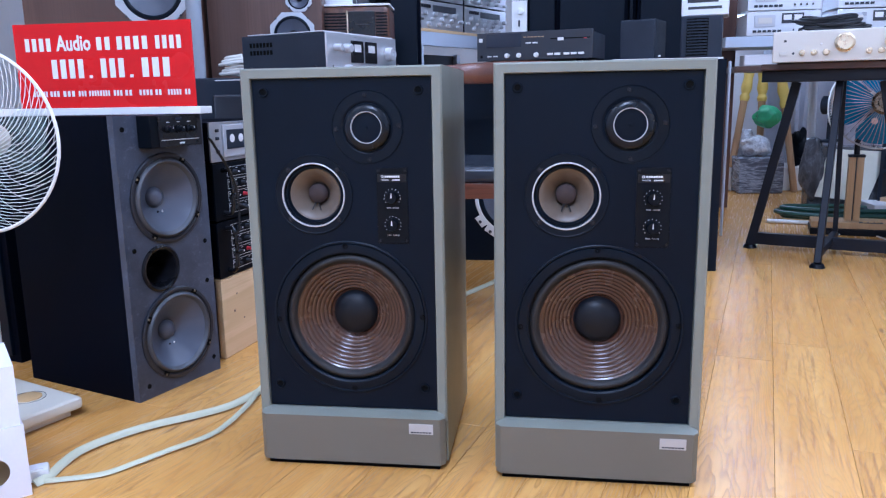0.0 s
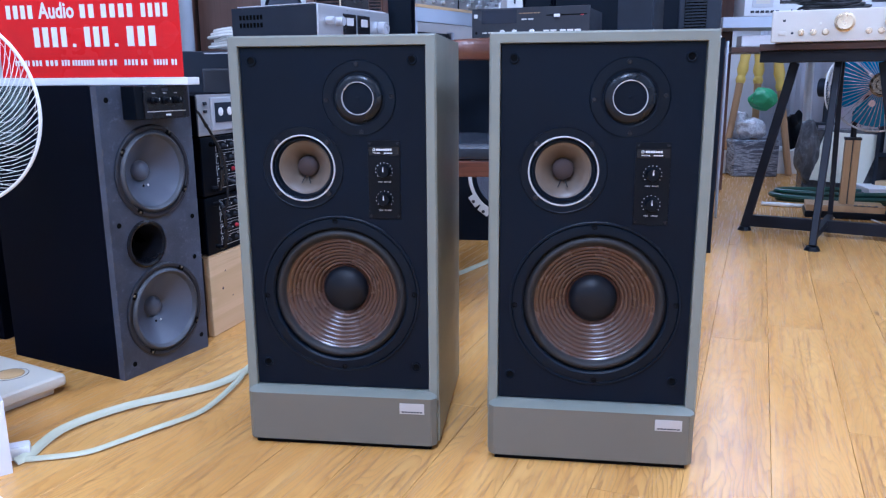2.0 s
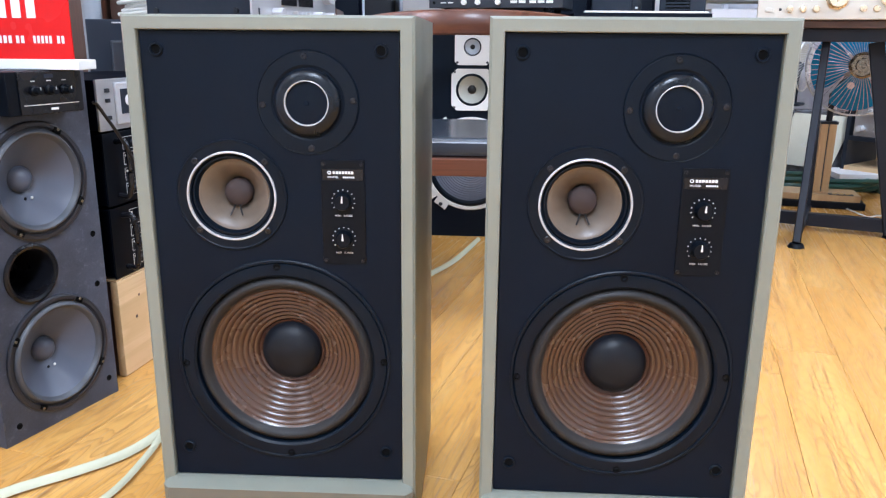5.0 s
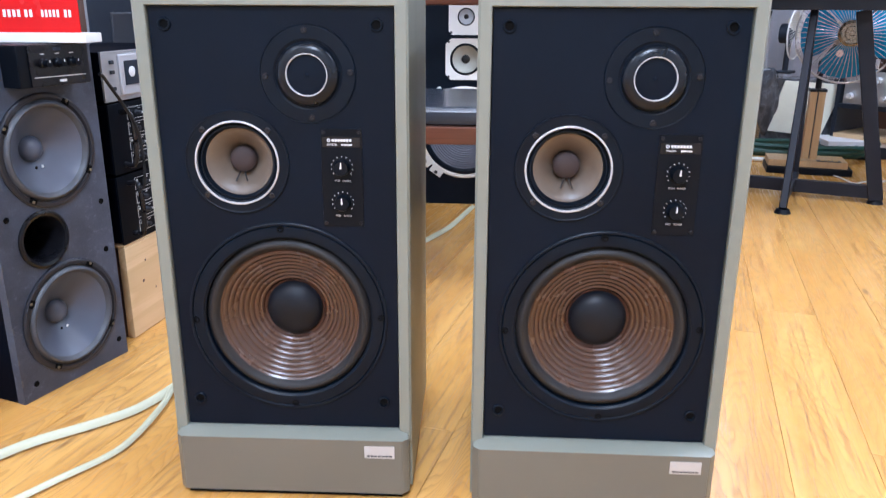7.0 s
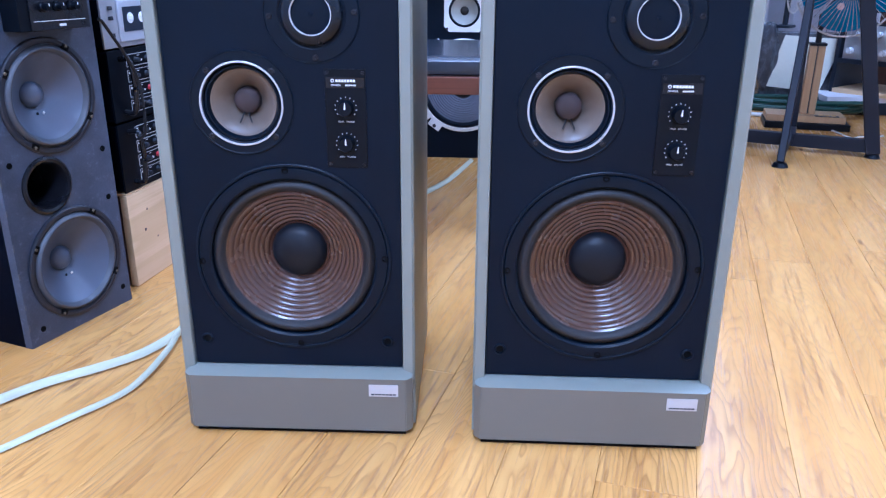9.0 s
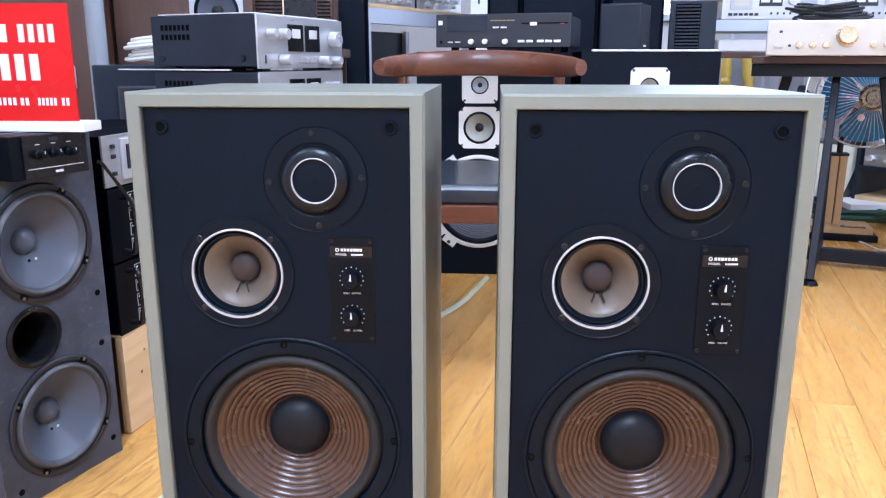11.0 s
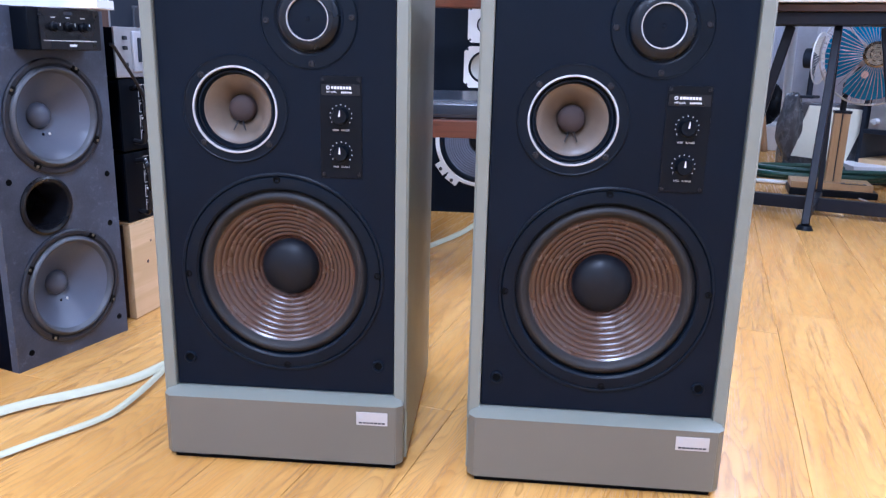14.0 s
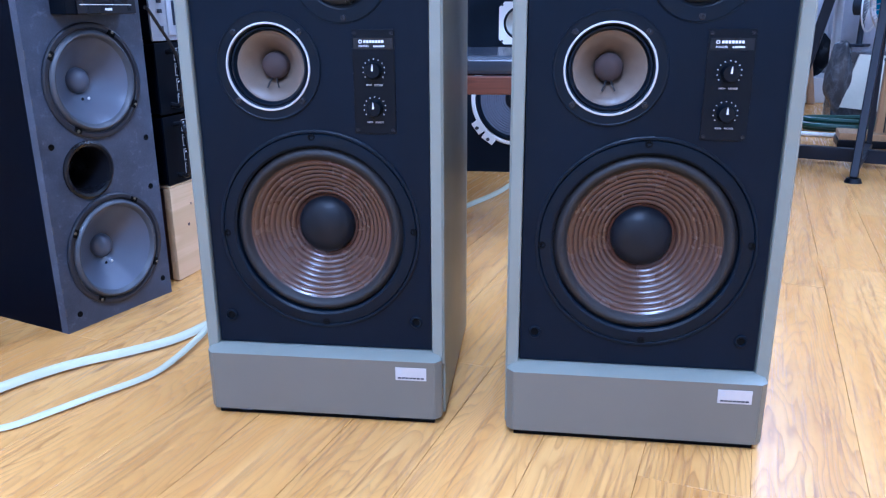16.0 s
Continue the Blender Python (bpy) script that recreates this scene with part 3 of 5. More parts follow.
def tower_speaker(m, label):
    sp = thing("floor_speaker", label, "speaker", m, "pair of floor speakers")
    w, h, d = 0.357, 0.734, 0.355
    face, top = 0.0065, h
    body = open_box((w, d - 0.012, h - 0.008), 0.018, (0, 0, 0.008), 0.012)
    part("cabinet", body, GREY, sp, "grey-green vinyl covered cabinet")
    frame_bm = bmesh.new()
    def border(inset, y):
        a = w / 2 - inset
        return [frame_bm.verts.new(v) for v in ((-a, y, 0.0905 + inset), (a, y, 0.0905 + inset), (a, y, h - inset), (-a, y, h - inset))]
    edges = [border(0.0, 0.0122), border(0.0, 0.0030), border(0.0032, -0.0004), border(0.0165, -0.0004), border(0.0178, 0.0010), border(0.0178, 0.0122)]
    for p, q in zip(edges, edges[1:]):
        for k in range(4):
            frame_bm.faces.new((p[k], p[(k + 1) % 4], q[(k + 1) % 4], q[k]))
    part("front_frame", frame_bm, GREY, sp, "grey-green front border with mitred corners")
    holes = [ring_pts(0.0015, 0.2848, 0.1225, 64), ring_pts(-0.0562, 0.5117, 0.0560, 48)]
    part("baffle", plate(rect(-0.1590, 0.1112, 0.1590, 0.7145), holes, 0.012, face), BAFFLE, sp, "black front panel")
    woofer(sp, 0.0015, 0.2848, face)
    midrange(sp, -0.0562, 0.5117, face)
    tweeter(sp, 0.0458, 0.6303, face)
    control_panel(sp, 0.0867, 0.4922, face)
    for sx in (-1, 1):
        for z in (0.693, 0.1535):
            sock = part("grille_socket", lathe([(0.0088, 0.0), (0.0088, 0.0020), (0.0078, 0.0032), (0.0062, 0.0032), (0.0056, 0.002), (0.0056, 0.0006)], 24), RIM, sp, "black grille peg socket", pose(-0.0008 + sx * 0.1382, face, z))
            part("socket_hole", lathe([(0.0057, 0.0008), (0, 0.0006)], 16), HOLE, sock)
    # plinth with chamfered front corners, and a sloping ledge from its front up to the frame
    def outline(bm, inset, front, z):
        a, c = w / 2 - 0.003 - inset, 0.0095
        return [bm.verts.new(v) for v in ((-a, 0.012, z), (-a, front + c, z), (-a + c, front, z), (a - c, front, z), (a, front + c, z), (a, 0.012, z))]
    def skirt(lower, upper):
        bm = bmesh.new()
        p, q = outline(bm, *lower), outline(bm, *upper)
        bm.faces.new(p)
        bm.faces.new(q[::-1])
        for k in range(6):
            bm.faces.new((p[k], p[(k + 1) % 6], q[(k + 1) % 6], q[k]))
        bmesh.ops.bevel(bm, geom=[e for e in bm.edges if abs(e.verts[0].co.z - e.verts[1].co.z) > 0.02], offset=0.0012, segments=2, affect="EDGES")
        return bm
    plinth = part("plinth", skirt((0.0, -0.0175, 0.0108), (0.0, -0.0175, 0.1010)), GREY_BASE, sp, "grey satin plinth with chamfered corners")
    part("plinth_ledge", skirt((0.0, -0.0175, 0.1011), (0.0055, -0.0025, 0.1092)), GREY, sp, "pale grey-green sloping ledge")
    part("badge", box((0.0450, 0.0012, 0.0200), (0.1320, -0.0181, 0.0822), 0.0005), TAG, plinth, "small brushed silver badge")
    for k in range(7):
        part("badge_bar", box((0.0046, 0.0003, 0.0024), (0.1320 + 0.0055 * (k - 3), -0.0189, 0.0760)), GRAPHITE, plinth)
    part("badge_sign", lathe([(0.0028, 0), (0.0028, 0.0003), (0.0018, 0.0003), (0.0018, 0)], 16), GREYPAINT, plinth, at=pose(0.1160, -0.0187, 0.0860))
    # the shadow gap below the plinth is drawn by this black board
    part("foot_board", box((w - 0.028, d - 0.004, 0.0108), (0, d / 2 - 0.010, 0.0054)), HOLE, sp, "recessed foot board blackened as the shadow under the plinth")
    return sp


tower = tower_speaker(pose(-0.0930, 1.518, 0, 0, 0, 0.6), "grey-green three-way tower speaker with scuffed plinth on the wood floor")
twin = copy_thing(tower, pose(0.353, 1.505, 0, 0, 0, -0.2))
tagged(twin, "grey-green three-way tower speaker with black front on the wood floor")
chips = [(-0.150, 0.0128, 0.010), (-0.120, 0.0126, 0.022), (0.105, 0.0127, 0.014), (0.135, 0.0127, 0.006)]
plinth_of = [o for o in tower.children if o.name.startswith("plinth")][0]
for x, z, length in chips:
    part("paint_chip", box((length * 0.8, 0.0016, 0.0012), (x, -0.0172, z - 0.0018), 0.0004), GREYSURR, plinth_of, "pale chipped paint")


# ---- black twin-woofer speaker and the sign on it ----
SPK = pose(-0.662, 1.752, 0, 0, 0, 70.4)
W2, D2, H2 = 0.258, 0.385, 0.652


def grey_driver(sp, x, z, r):
    rim = part("driver_rim", lathe([(r, 0.0), (r, 0.004), (r - 0.003, 0.006), (r - 0.009, 0.006), (r - 0.011, 0.003), (r - 0.0125, 0.003), (r - 0.0135, 0.0006)], 64), GREYRIM, sp, "dark driver rim with scuffs", pose(x, 0, z))
    part("driver_surround", lathe([(r - 0.0128 - 0.0145 * k / 8, 0.001 + 0.009 * math.sin(math.pi * k / 8)) for k in range(9)], 64), GREYSURR, sp, "grey rubber surround", pose(x, 0, z))
    part("driver_cone", lathe([(r - 0.0272 - (r - 0.0497) * s, 0.001 - 0.047 * s ** 0.9) for s in [k / 12 for k in range(13)]], 64), GREYCONE, sp, "smooth dark grey cone", pose(x, 0, z))
    part("driver_cap", lathe([(0.0245, -0.050), *[(0.0238 * math.cos(a), -0.044 + 0.017 * math.sin(a)) for a in [math.pi / 2 * k / 8 for k in range(8)]], (0, -0.027)], 32), GREYCONE, sp, "domed grey dust cap", pose(x, 0, z))
    for k in range(4):
        a = math.pi / 4 + math.pi / 2 * k + 0.25
        part("rim_notch", box((0.016, 0.0035, 0.009), (0, 0, 0), 0.001), HOLE, rim, "dark notch in the rim", pose((r - 0.008) * math.cos(a), -0.0052, (r - 0.008) * math.sin(a), 0, -math.degrees(a) + 90, 0))
        screw(rim, (r - 0.006) * math.cos(a), (r - 0.006) * math.sin(a), -0.0072, 0.0028, "rim_screw", BRASS)
    for s in (-1, 1):
        part("lead_spot", lathe([(0.003, 0.0), (0.0022, 0.0012), (0, 0.0015)], 10), BADGE if s > 0 else HOLE, sp, at=pose(x + 0.004 + s * 0.007, 0.031, z - 0.034))


low = thing("twin_woofer_speaker", "black speaker cabinet with two grey woofers and a port, scuffed front", "speaker", SPK)
part("cabinet", open_box((W2, D2 - 0.018, H2), 0.016, (W2 / 2, 0, 0), 0.018), SIDE_BLACK, low, "plain black vinyl cabinet")
part("baffle", plate(rect(0, 0, W2, H2), [ring_pts(0.130, 0.460, 0.088), ring_pts(0.131, 0.135, 0.092), ring_pts(0.094, 0.299, 0.044)], 0.018, 0.0), WORN_BLACK, low, "scuffed dull black front panel")
grey_driver(low, 0.130, 0.460, 0.106)
grey_driver(low, 0.131, 0.135, 0.111)
part("port", lathe([(0.055, 0.0), (0.0545, 0.003), (0.050, 0.0055), (0.045, 0.003), (0.0415, -0.008), (0.040, -0.10), (0, -0.10)], 48), GLOSS, low, "flared glossy black port tube", pose(0.094, 0, 0.299))
for x, z in ((0.022, 0.622), (0.238, 0.340), (0.024, 0.352), (0.030, 0.030), (0.238, 0.038), (0.235, 0.24)):
    part("screw_hole", lathe([(0.006, 0.0), (0.0055, 0.001), (0.003, 0.0004), (0, -0.0)], 12), HOLE, low, at=pose(x, 0, z))
for k in range(9):
    part("edge_chip", box((0.0025, 0.002, 0.006 + 0.010 * random.random()), (0.0010, -0.0002, 0.02 + 0.058 * k + 0.03 * random.random()), 0.0006), GREYSURR, low, "pale worn edge")

amp_unit = thing("crossover_box", "small black three-knob control box fixed on the speaker front", "control box", SPK @ pose(0.136, -0.0005, 0.579))
part("case", box((0.150, 0.042, 0.072), (0, -0.021, 0.036), 0.002), BLACK, amp_unit)
part("faceplate", box((0.128, 0.002, 0.070), (0.010, -0.0435, 0.036), 0.0008), GLOSS, amp_unit, "glossy faceplate")
for k in range(3):
    knob = part("knob", lathe([(0.0085, 0.0), (0.0085, 0.004), (0.0068, 0.006), (0.0062, 0.016), (0, 0.0165)], 24), BLACK, amp_unit, "black rotary knob", pose(-0.026 + 0.031 * k, -0.0445, 0.040))
    part("knob_line", box((0.001, 0.0005, 0.005), (0, -0.0168, 0.004)), PRINT, knob)
    part("knob_caption", box((0.009, 0.0003, 0.0012), (-0.026 + 0.031 * k, -0.0447, 0.056)), BADGE, amp_unit)
part("small_print", box((0.112, 0.0003, 0.0014), (0.008, -0.0447, 0.0165)), BADGE, amp_unit)
part("maker_mark", box((0.015, 0.0003, 0.0040), (0.012, -0.0447, 0.0085)), PRINT, amp_unit)
part("top_mark", box((0.018, 0.0003, 0.006), (0.006, -0.0447, 0.0635)), CASE, amp_unit)

solid("shelf_board", box((0.60, 0.060, 0.0165), (-0.820, 1.908, 0.6605), 0.002), WHITE, "white board lying across the black speaker", "board")
SX0, SW, SY, SZ, SH = -0.975, 0.439, 1.893, 0.6695, 0.1915
sign = thing("shop_sign", "red acrylic sign with white print standing on a white board", "sign", pose(SX0, SY, SZ))
part("panel", box((SW, 0.004, SH), (SW / 2, 0.002, SH / 2), 0.0008), RED, sign)


def sign_bars(x0, x1, count, z, h, fill=0.66):
    """A run of plain bars, one for each character."""
    step = (x1 - x0) * SW / count
    for k in range(count):
        part("text_bar", box((step * fill, 0.0008, h), (x0 * SW + step * (k + 0.5), -0.0008, z), 0.0003), PRINT, sign)


letters("sign_word", "Audio", 0.034, PRINT, sign, 0.342 * SW, 0.1450, -0.0008, 0.197 * SW, 0.0011)
for x0, x1, count in ((0.056, 0.218, 4), (0.463, 0.556, 2), (0.577, 0.765, 4), (0.793, 0.949, 4)):
    sign_bars(x0, x1, count, 0.1440, 0.029, 0.60)
for x0, x1, count in ((0.195, 0.395, 4), (0.475, 0.625, 3), (0.705, 0.880, 3)):
    sign_bars(x0, x1, count, 0.0890, 0.043, 0.62)
for x0 in (0.425, 0.655):
    part("text_dot", box((0.008, 0.0008, 0.007), (x0 * SW, -0.0008, 0.0705), 0.0003), PRINT, sign)
for x0, x1, count in ((0.08, 0.165, 6), (0.175, 0.235, 3), (0.25, 0.325, 3), (0.34, 0.39, 3), (0.40, 0.525, 8), (0.54, 0.595, 3), (0.605, 0.65, 2), (0.685, 0.765, 4), (0.775, 0.815, 2), (0.845, 0.925, 5), (0.94, 0.975, 2)):
    sign_bars(x0, x1, count, 0.0325, 0.0125, 0.62)


# ---- white fan, boxes and cables near the sign ----
def guard(R, hub, bulge, turns, count, r, back=False):
    bm = bmesh.new()
    for k in range(count):
        a0 = 2 * math.pi * k / count
        pts = []
        for i in range(9):
            s = i / 8
            q = hub + (R - hub) * s
            a = a0 + turns * (s ** 1.3) * (-1 if back else 1)
            d = bulge * math.cos(s * math.pi / 2) ** 0.7
            pts.append((q * math.cos(a), d if back else -d, q * math.sin(a)))
        tube(pts, r, 4, bm, 1, None, False)
    return bm


def hoop(R, r, d=0.0):
    return lathe([(R + r * math.cos(2 * math.pi * k / 8), d + r * math.sin(2 * math.pi * k / 8)) for k in range(8)], 72, closed=True)


def blade_set(R, hub, count, material, parent, label, m, pitch=0.35, spread=0.30):
    for k in range(count):
        bm = bmesh.new()
        a0 = 2 * math.pi * k / count
        grid = []
        for i in range(7):
            q = hub + (R - hub) * i / 6
            half = spread + 0.26 * math.sin(math.pi * (i + 1) / 8)
            grid.append([bm.verts.new((q * math.cos(a0 + half * u), pitch * q * 0.42 * u + 0.004, q * math.sin(a0 + half * u))) for u in (-1, -0.5, 0, 0.5, 1)])
        for p, q in zip(grid, grid[1:]):
            for j in range(4):
                bm.faces.new((p[j], p[j + 1], q[j + 1], q[j]))
        bmesh.ops.solidify(bm, geom=bm.faces[:], thickness=0.002)
        part("blade", bm, material, parent, label, m)


fan = thing("white_fan", "white table fan with spiral wire guard, standing on the floor", "fan", pose(-0.900, 1.655, 0))
head = pose(-0.022, -0.005, 0.607, 0, 0, 3)
for k in range(84):
    part("guard_wire", guard(0.190, 0.030, 0.045, 1.05, 1, 0.0007), WHITE, fan, "", head @ pose(0, 0, 0, 0, 360 / 84 * k, 0))
part("rear_guard", guard(0.190, 0.040, 0.055, -0.9, 24, 0.0006, True), WHITE, fan, "white wire rear guard", head)
part("guard_rim", hoop(0.193, 0.0036), WHITE, fan, "white rim", head)
part("hub_cap", lathe([(0.034, 0.044), (0.034, 0.049), (0.030, 0.052), (0, 0.053)], 40), BEIGE, fan, "beige hub cap", head)
blade_set(0.165, 0.025, 3, BLADE, fan, "pale clear blade", head)
part("motor", lathe([(0.0, 0.0), (0.02, -0.005), (0.036, -0.02), (0.040, -0.06), (0.032, -0.085), (0, -0.09)], 32), IVORY, fan, "white motor housing", head)
part("pole", rod((-0.080, 0.055, 0.03), (-0.062, 0.055, 0.56), 0.013, 16), WHITE, fan)
BASE = pose(-0.027, -0.035, 0, 0, 0, 68)
part("base", box((0.24, 0.28, 0.028), (0, 0, 0.030), 0.011, None, BASE, 3), IVORY, fan, "off-white fan base with beige button")
part("base_foot", box((0.20, 0.24, 0.016), (0, 0, 0.008), 0.003, None, BASE), IVORY, fan)
part("base_button", lathe([(0.028, 0.0), (0.028, 0.003), (0.024, 0.005), (0, 0.005)], 28), BEIGE, fan, "round beige button", BASE @ pose(0.055, -0.04, 0.0435, -90, 0, 0))
part("button_scale", hoop(0.036, 0.0006), GRAPHITE, fan, "", BASE @ pose(0.055, -0.04, 0.0443, -90, 0, 0))
side_cab = thing("black_floor_cabinet", "black cabinet standing behind the white fan", "cabinet", pose(-1.33, 2.04, 0, 0, 0, -17), "black cabinets")
part("body", box((0.42, 0.36, 0.64), (0, 0.18, 0.32), 0.003), SIDE_BLACK, side_cab)
part("front", box((0.38, 0.012, 0.60), (0, -0.004, 0.32), 0.003), BAFFLE, side_cab, "black front panel")

BOXM = pose(-0.634, 1.338, 0, 0, 0, 44)


def white_box(z, h, m):
    b = thing("carton", "small white cardboard carton with round cut-outs, stacked by the fan", "carton", m @ pose(0, 0, z), "stacked cartons")
    part("front_panel", plate(rect(-0.20, 0.0, 0.0, h), [ring_pts(-0.055, h * 0.42, 0.026, 32)], 0.002, 0.0), CARD, b)
    rest = bmesh.new()
    box((0.002, 0.158, h), (-0.001, 0.081, h / 2), 0, rest)
    box((0.002, 0.158, h), (-0.199, 0.081, h / 2), 0, rest)
    box((0.196, 0.002, h), (-0.1, 0.159, h / 2), 0, rest)
    box((0.196, 0.156, 0.002), (-0.1, 0.080, h - 0.001), 0, rest)
    box((0.196, 0.156, 0.002), (-0.1, 0.080, 0.001), 0, rest)
    part("carton_sides", rest, CARD, b)
    part("inner_packing", box((0.18, 0.02, h - 0.02), (-0.1, 0.05, h / 2)), BEIGE, b, "brown packing seen through the hole")
    return b


white_box(0.0, 0.132, BOXM)
white_box(0.1325, 0.108, BOXM @ pose(-0.004, 0.003, 0, 0, 0, -1.5))
tray = thing("open_carton", "open white cardboard tray on the floor", "carton", pose(-0.600, 1.118, 0, 0, 0, -32))
tb = bmesh.new()
for sx in (-1, 1):
    box((0.003, 0.17, 0.062), (sx * 0.10, 0, 0.031), 0, tb)
    box((0.197, 0.003, 0.062), (0, sx * 0.0835, 0.031), 0, tb)
box((0.197, 0.164, 0.003), (0, 0, 0.0015), 0, tb)
part("tray", tb, CARD, tray)
part("tray_flap", box((0.17, 0.03, 0.002), (0, -0.098, 0.068), 0, None, pose(0, 0, 0, 8, 0, 0)), CARD, tray)
sock = thing("power_socket", "white extension socket on the floor by the cartons", "socket", pose(-0.668, 1.392, 0, 0, 0, 35))
part("socket_body", box((0.050, 0.036, 0.022), (0, 0, 0.011), 0.005), WHITE, sock)
part("socket_face", box((0.034, 0.024, 0.002), (0, 0, 0.0225), 0.0005), CARD, sock)

upper = [(-0.646, 1.362, 0.008), (-0.638, 1.390, 0.008), (-0.642, 1.440, 0.010), (-0.640, 1.492, 0.010), (-0.615, 1.548, 0.010), (-0.565, 1.615, 0.010), (-0.492, 1.678, 0.010), (-0.438, 1.738, 0.010), (-0.406, 1.825, 0.009), (-0.400, 1.880, 0.008), (-0.36, 2.05, 0.006), (-0.20, 2.40, 0.006), (0.010, 2.850, 0.008), (0.072, 2.985, 0.010), (0.106, 3.110, 0.008), (0.156, 3.320, 0.006)]
lower = [(-0.653, 1.372, 0.006), (-0.612, 1.384, 0.006), (-0.546, 1.413, 0.006), (-0.507, 1.460, 0.007), (-0.468, 1.516, 0.008), (-0.420, 1.590, 0.007), (-0.402, 1.650, 0.010), (-0.396, 1.750, 0.014), (-0.404, 1.850, 0.014), (-0.385, 2.02, 0.010)]
solid("flat_cable", tube(upper, 0.0085, 8, None, 8, 0.0018, True, 38), CABLE, "pale green flat twin cable lying along the floor", "cable", group="flat cables")
solid("flat_cable", tube(lower, 0.0057, 8, None, 8, 0.0018, True, 30), CABLE, "pale green flat cable looped on the floor", "cable", group="flat cables")


# ---- stacked equipment beside the black speaker ----
STK = pose(-0.588, 2.062, 0, 0, 0, 81)
crate = thing("wooden_crate", "raw pine crate with knots under the stacked amplifiers", "crate", STK)
part("front_board", box((0.44, 0.018, 0.212), (0.22, 0.009, 0.107), 0.002), PINE, crate)
# darker wood here paints in the shade on the crate's left side
part("side_board", box((0.016, 0.30, 0.210), (0.010, 0.169, 0.106), 0.002), TABLE_WOOD, crate, "side board darkened as the crate's shaded side")
part("side_board", box((0.016, 0.30, 0.210), (0.430, 0.169, 0.106), 0.002), PINE, crate)
part("top_board", box((0.44, 0.318, 0.004), (0.22, 0.160, 0.2155), 0.001), PINE, crate)
for x, z, r in ((0.07, 0.165, 0.003), (0.055, 0.12, 0.004), (0.10, 0.09, 0.0025), (0.25, 0.15, 0.005)):
    part("knot", lathe([(r, 0), (r * 0.6, 0.0005), (0, 0.0006)], 14), TABLE_WOOD, crate, "dark wood knot", pose(x, -0.0001, z))


def rack_amp(z, h):
    a = thing("rack_amplifier", "black rack unit with handles and red-capped knobs, on a pine crate", "amplifier", STK @ pose(0, 0, z), "stacked rack units")
    part("case", box((0.42, 0.30, h - 0.006), (0.215, 0.155, h / 2), 0.003), SIDE_BLACK, a)
    part("front_panel", box((0.432, 0.004, h - 0.002), (0.217, 0.002, h / 2), 0.001), BLACK, a)
    part("handle", tube([(0.040, 0, h * 0.13), (0.040, -0.024, h * 0.15), (0.040, -0.030, h * 0.5), (0.040, -0.024, h * 0.85), (0.040, 0, h * 0.87)], 0.0058, 8), GLOSS, a, "black grab handle")
    for i in range(4):
        low_z = h * (0.10 + 0.215 * i)
        tall = h * 0.165
        for z2 in (low_z, low_z + tall):
            part("panel_line", box((0.335, 0.0006, 0.0010), (0.232, -0.0003, z2)), BADGE, a)
        part("panel_line", box((0.0010, 0.0006, tall), (0.0645, -0.0003, low_z + tall / 2)), BADGE, a)
        part("row_mark", box((0.006, 0.0006, 0.004), (0.072, -0.0003, low_z + tall * 0.75)), BADGE, a)
        for j in range(8):
            red = (j * 3 + i) % 7 == 4
            kx = 0.092 + 0.041 * j + (0.006 if i % 2 else 0)
            part("knob", lathe([(0.0062, 0), (0.0058, 0.002), (0.0048, 0.003), (0.0042, 0.011), (0.0, 0.012)], 14), REDCAP if red else GRAPHITE, a, "red-capped knob" if red else "", pose(kx, 0, low_z + tall * 0.48))
            part("knob_mark", box((0.008, 0.0006, 0.0016), (kx + 0.012, -0.0003, low_z + tall * 0.82)), BADGE, a)
            if (i + j) % 2:
                part("switch", box((0.004, 0.005, 0.004), (kx + 0.018, -0.002, low_z + tall * 0.40), 0.0008), BADGE, a)
    return a


rack_amp(0.2185, 0.150)
rack_amp(0.3715, 0.150)
deckm = STK @ pose(0.006, 0.005, 0.5245)
deck = thing("cassette_deck", "silver cassette deck with a tape window, on black rack units", "cassette deck", deckm)
part("case", box((0.42, 0.27, 0.098), (0.21, 0.140, 0.052), 0.002), SIDE_BLACK, deck)
part("front_panel", box((0.425, 0.005, 0.102), (0.212, 0.0025, 0.051), 0.001), ALU, deck, "brushed silver front")
door = part("cassette_door", box((0.115, 0.006, 0.084), (0.110, -0.003, 0.052), 0.003), SILVER, deck, "silver framed tape door")
part("tape_window", box((0.088, 0.002, 0.050), (0.110, -0.007, 0.056), 0.0005), CASE, door, "dark tape window")
for k in (-1, 1):
    part("tape_reel", lathe([(0.011, 0.0), (0.011, 0.001), (0.006, 0.001), (0.005, 0.002), (0, 0.002)], 20), PRINT, door, at=pose(0.110 + k * 0.021, -0.008, 0.058))
for z in (0.080, 0.060, 0.026):
    part("button", box((0.010, 0.006, 0.008), (0.028, -0.003, z), 0.001), GRAPHITE, deck)
solid("audio_cable", tube([SPK @ Vector((0.238, -0.038, 0.592)), SPK @ Vector((0.262, -0.030, 0.575)), STK @ Vector((0.020, -0.05, 0.47)), STK @ Vector((0.030, -0.048, 0.36)), STK @ Vector((0.028, -0.03, 0.335))], 0.0032), BLACKCORD, "black cord hanging from the control box", "cable", group="loose cords")
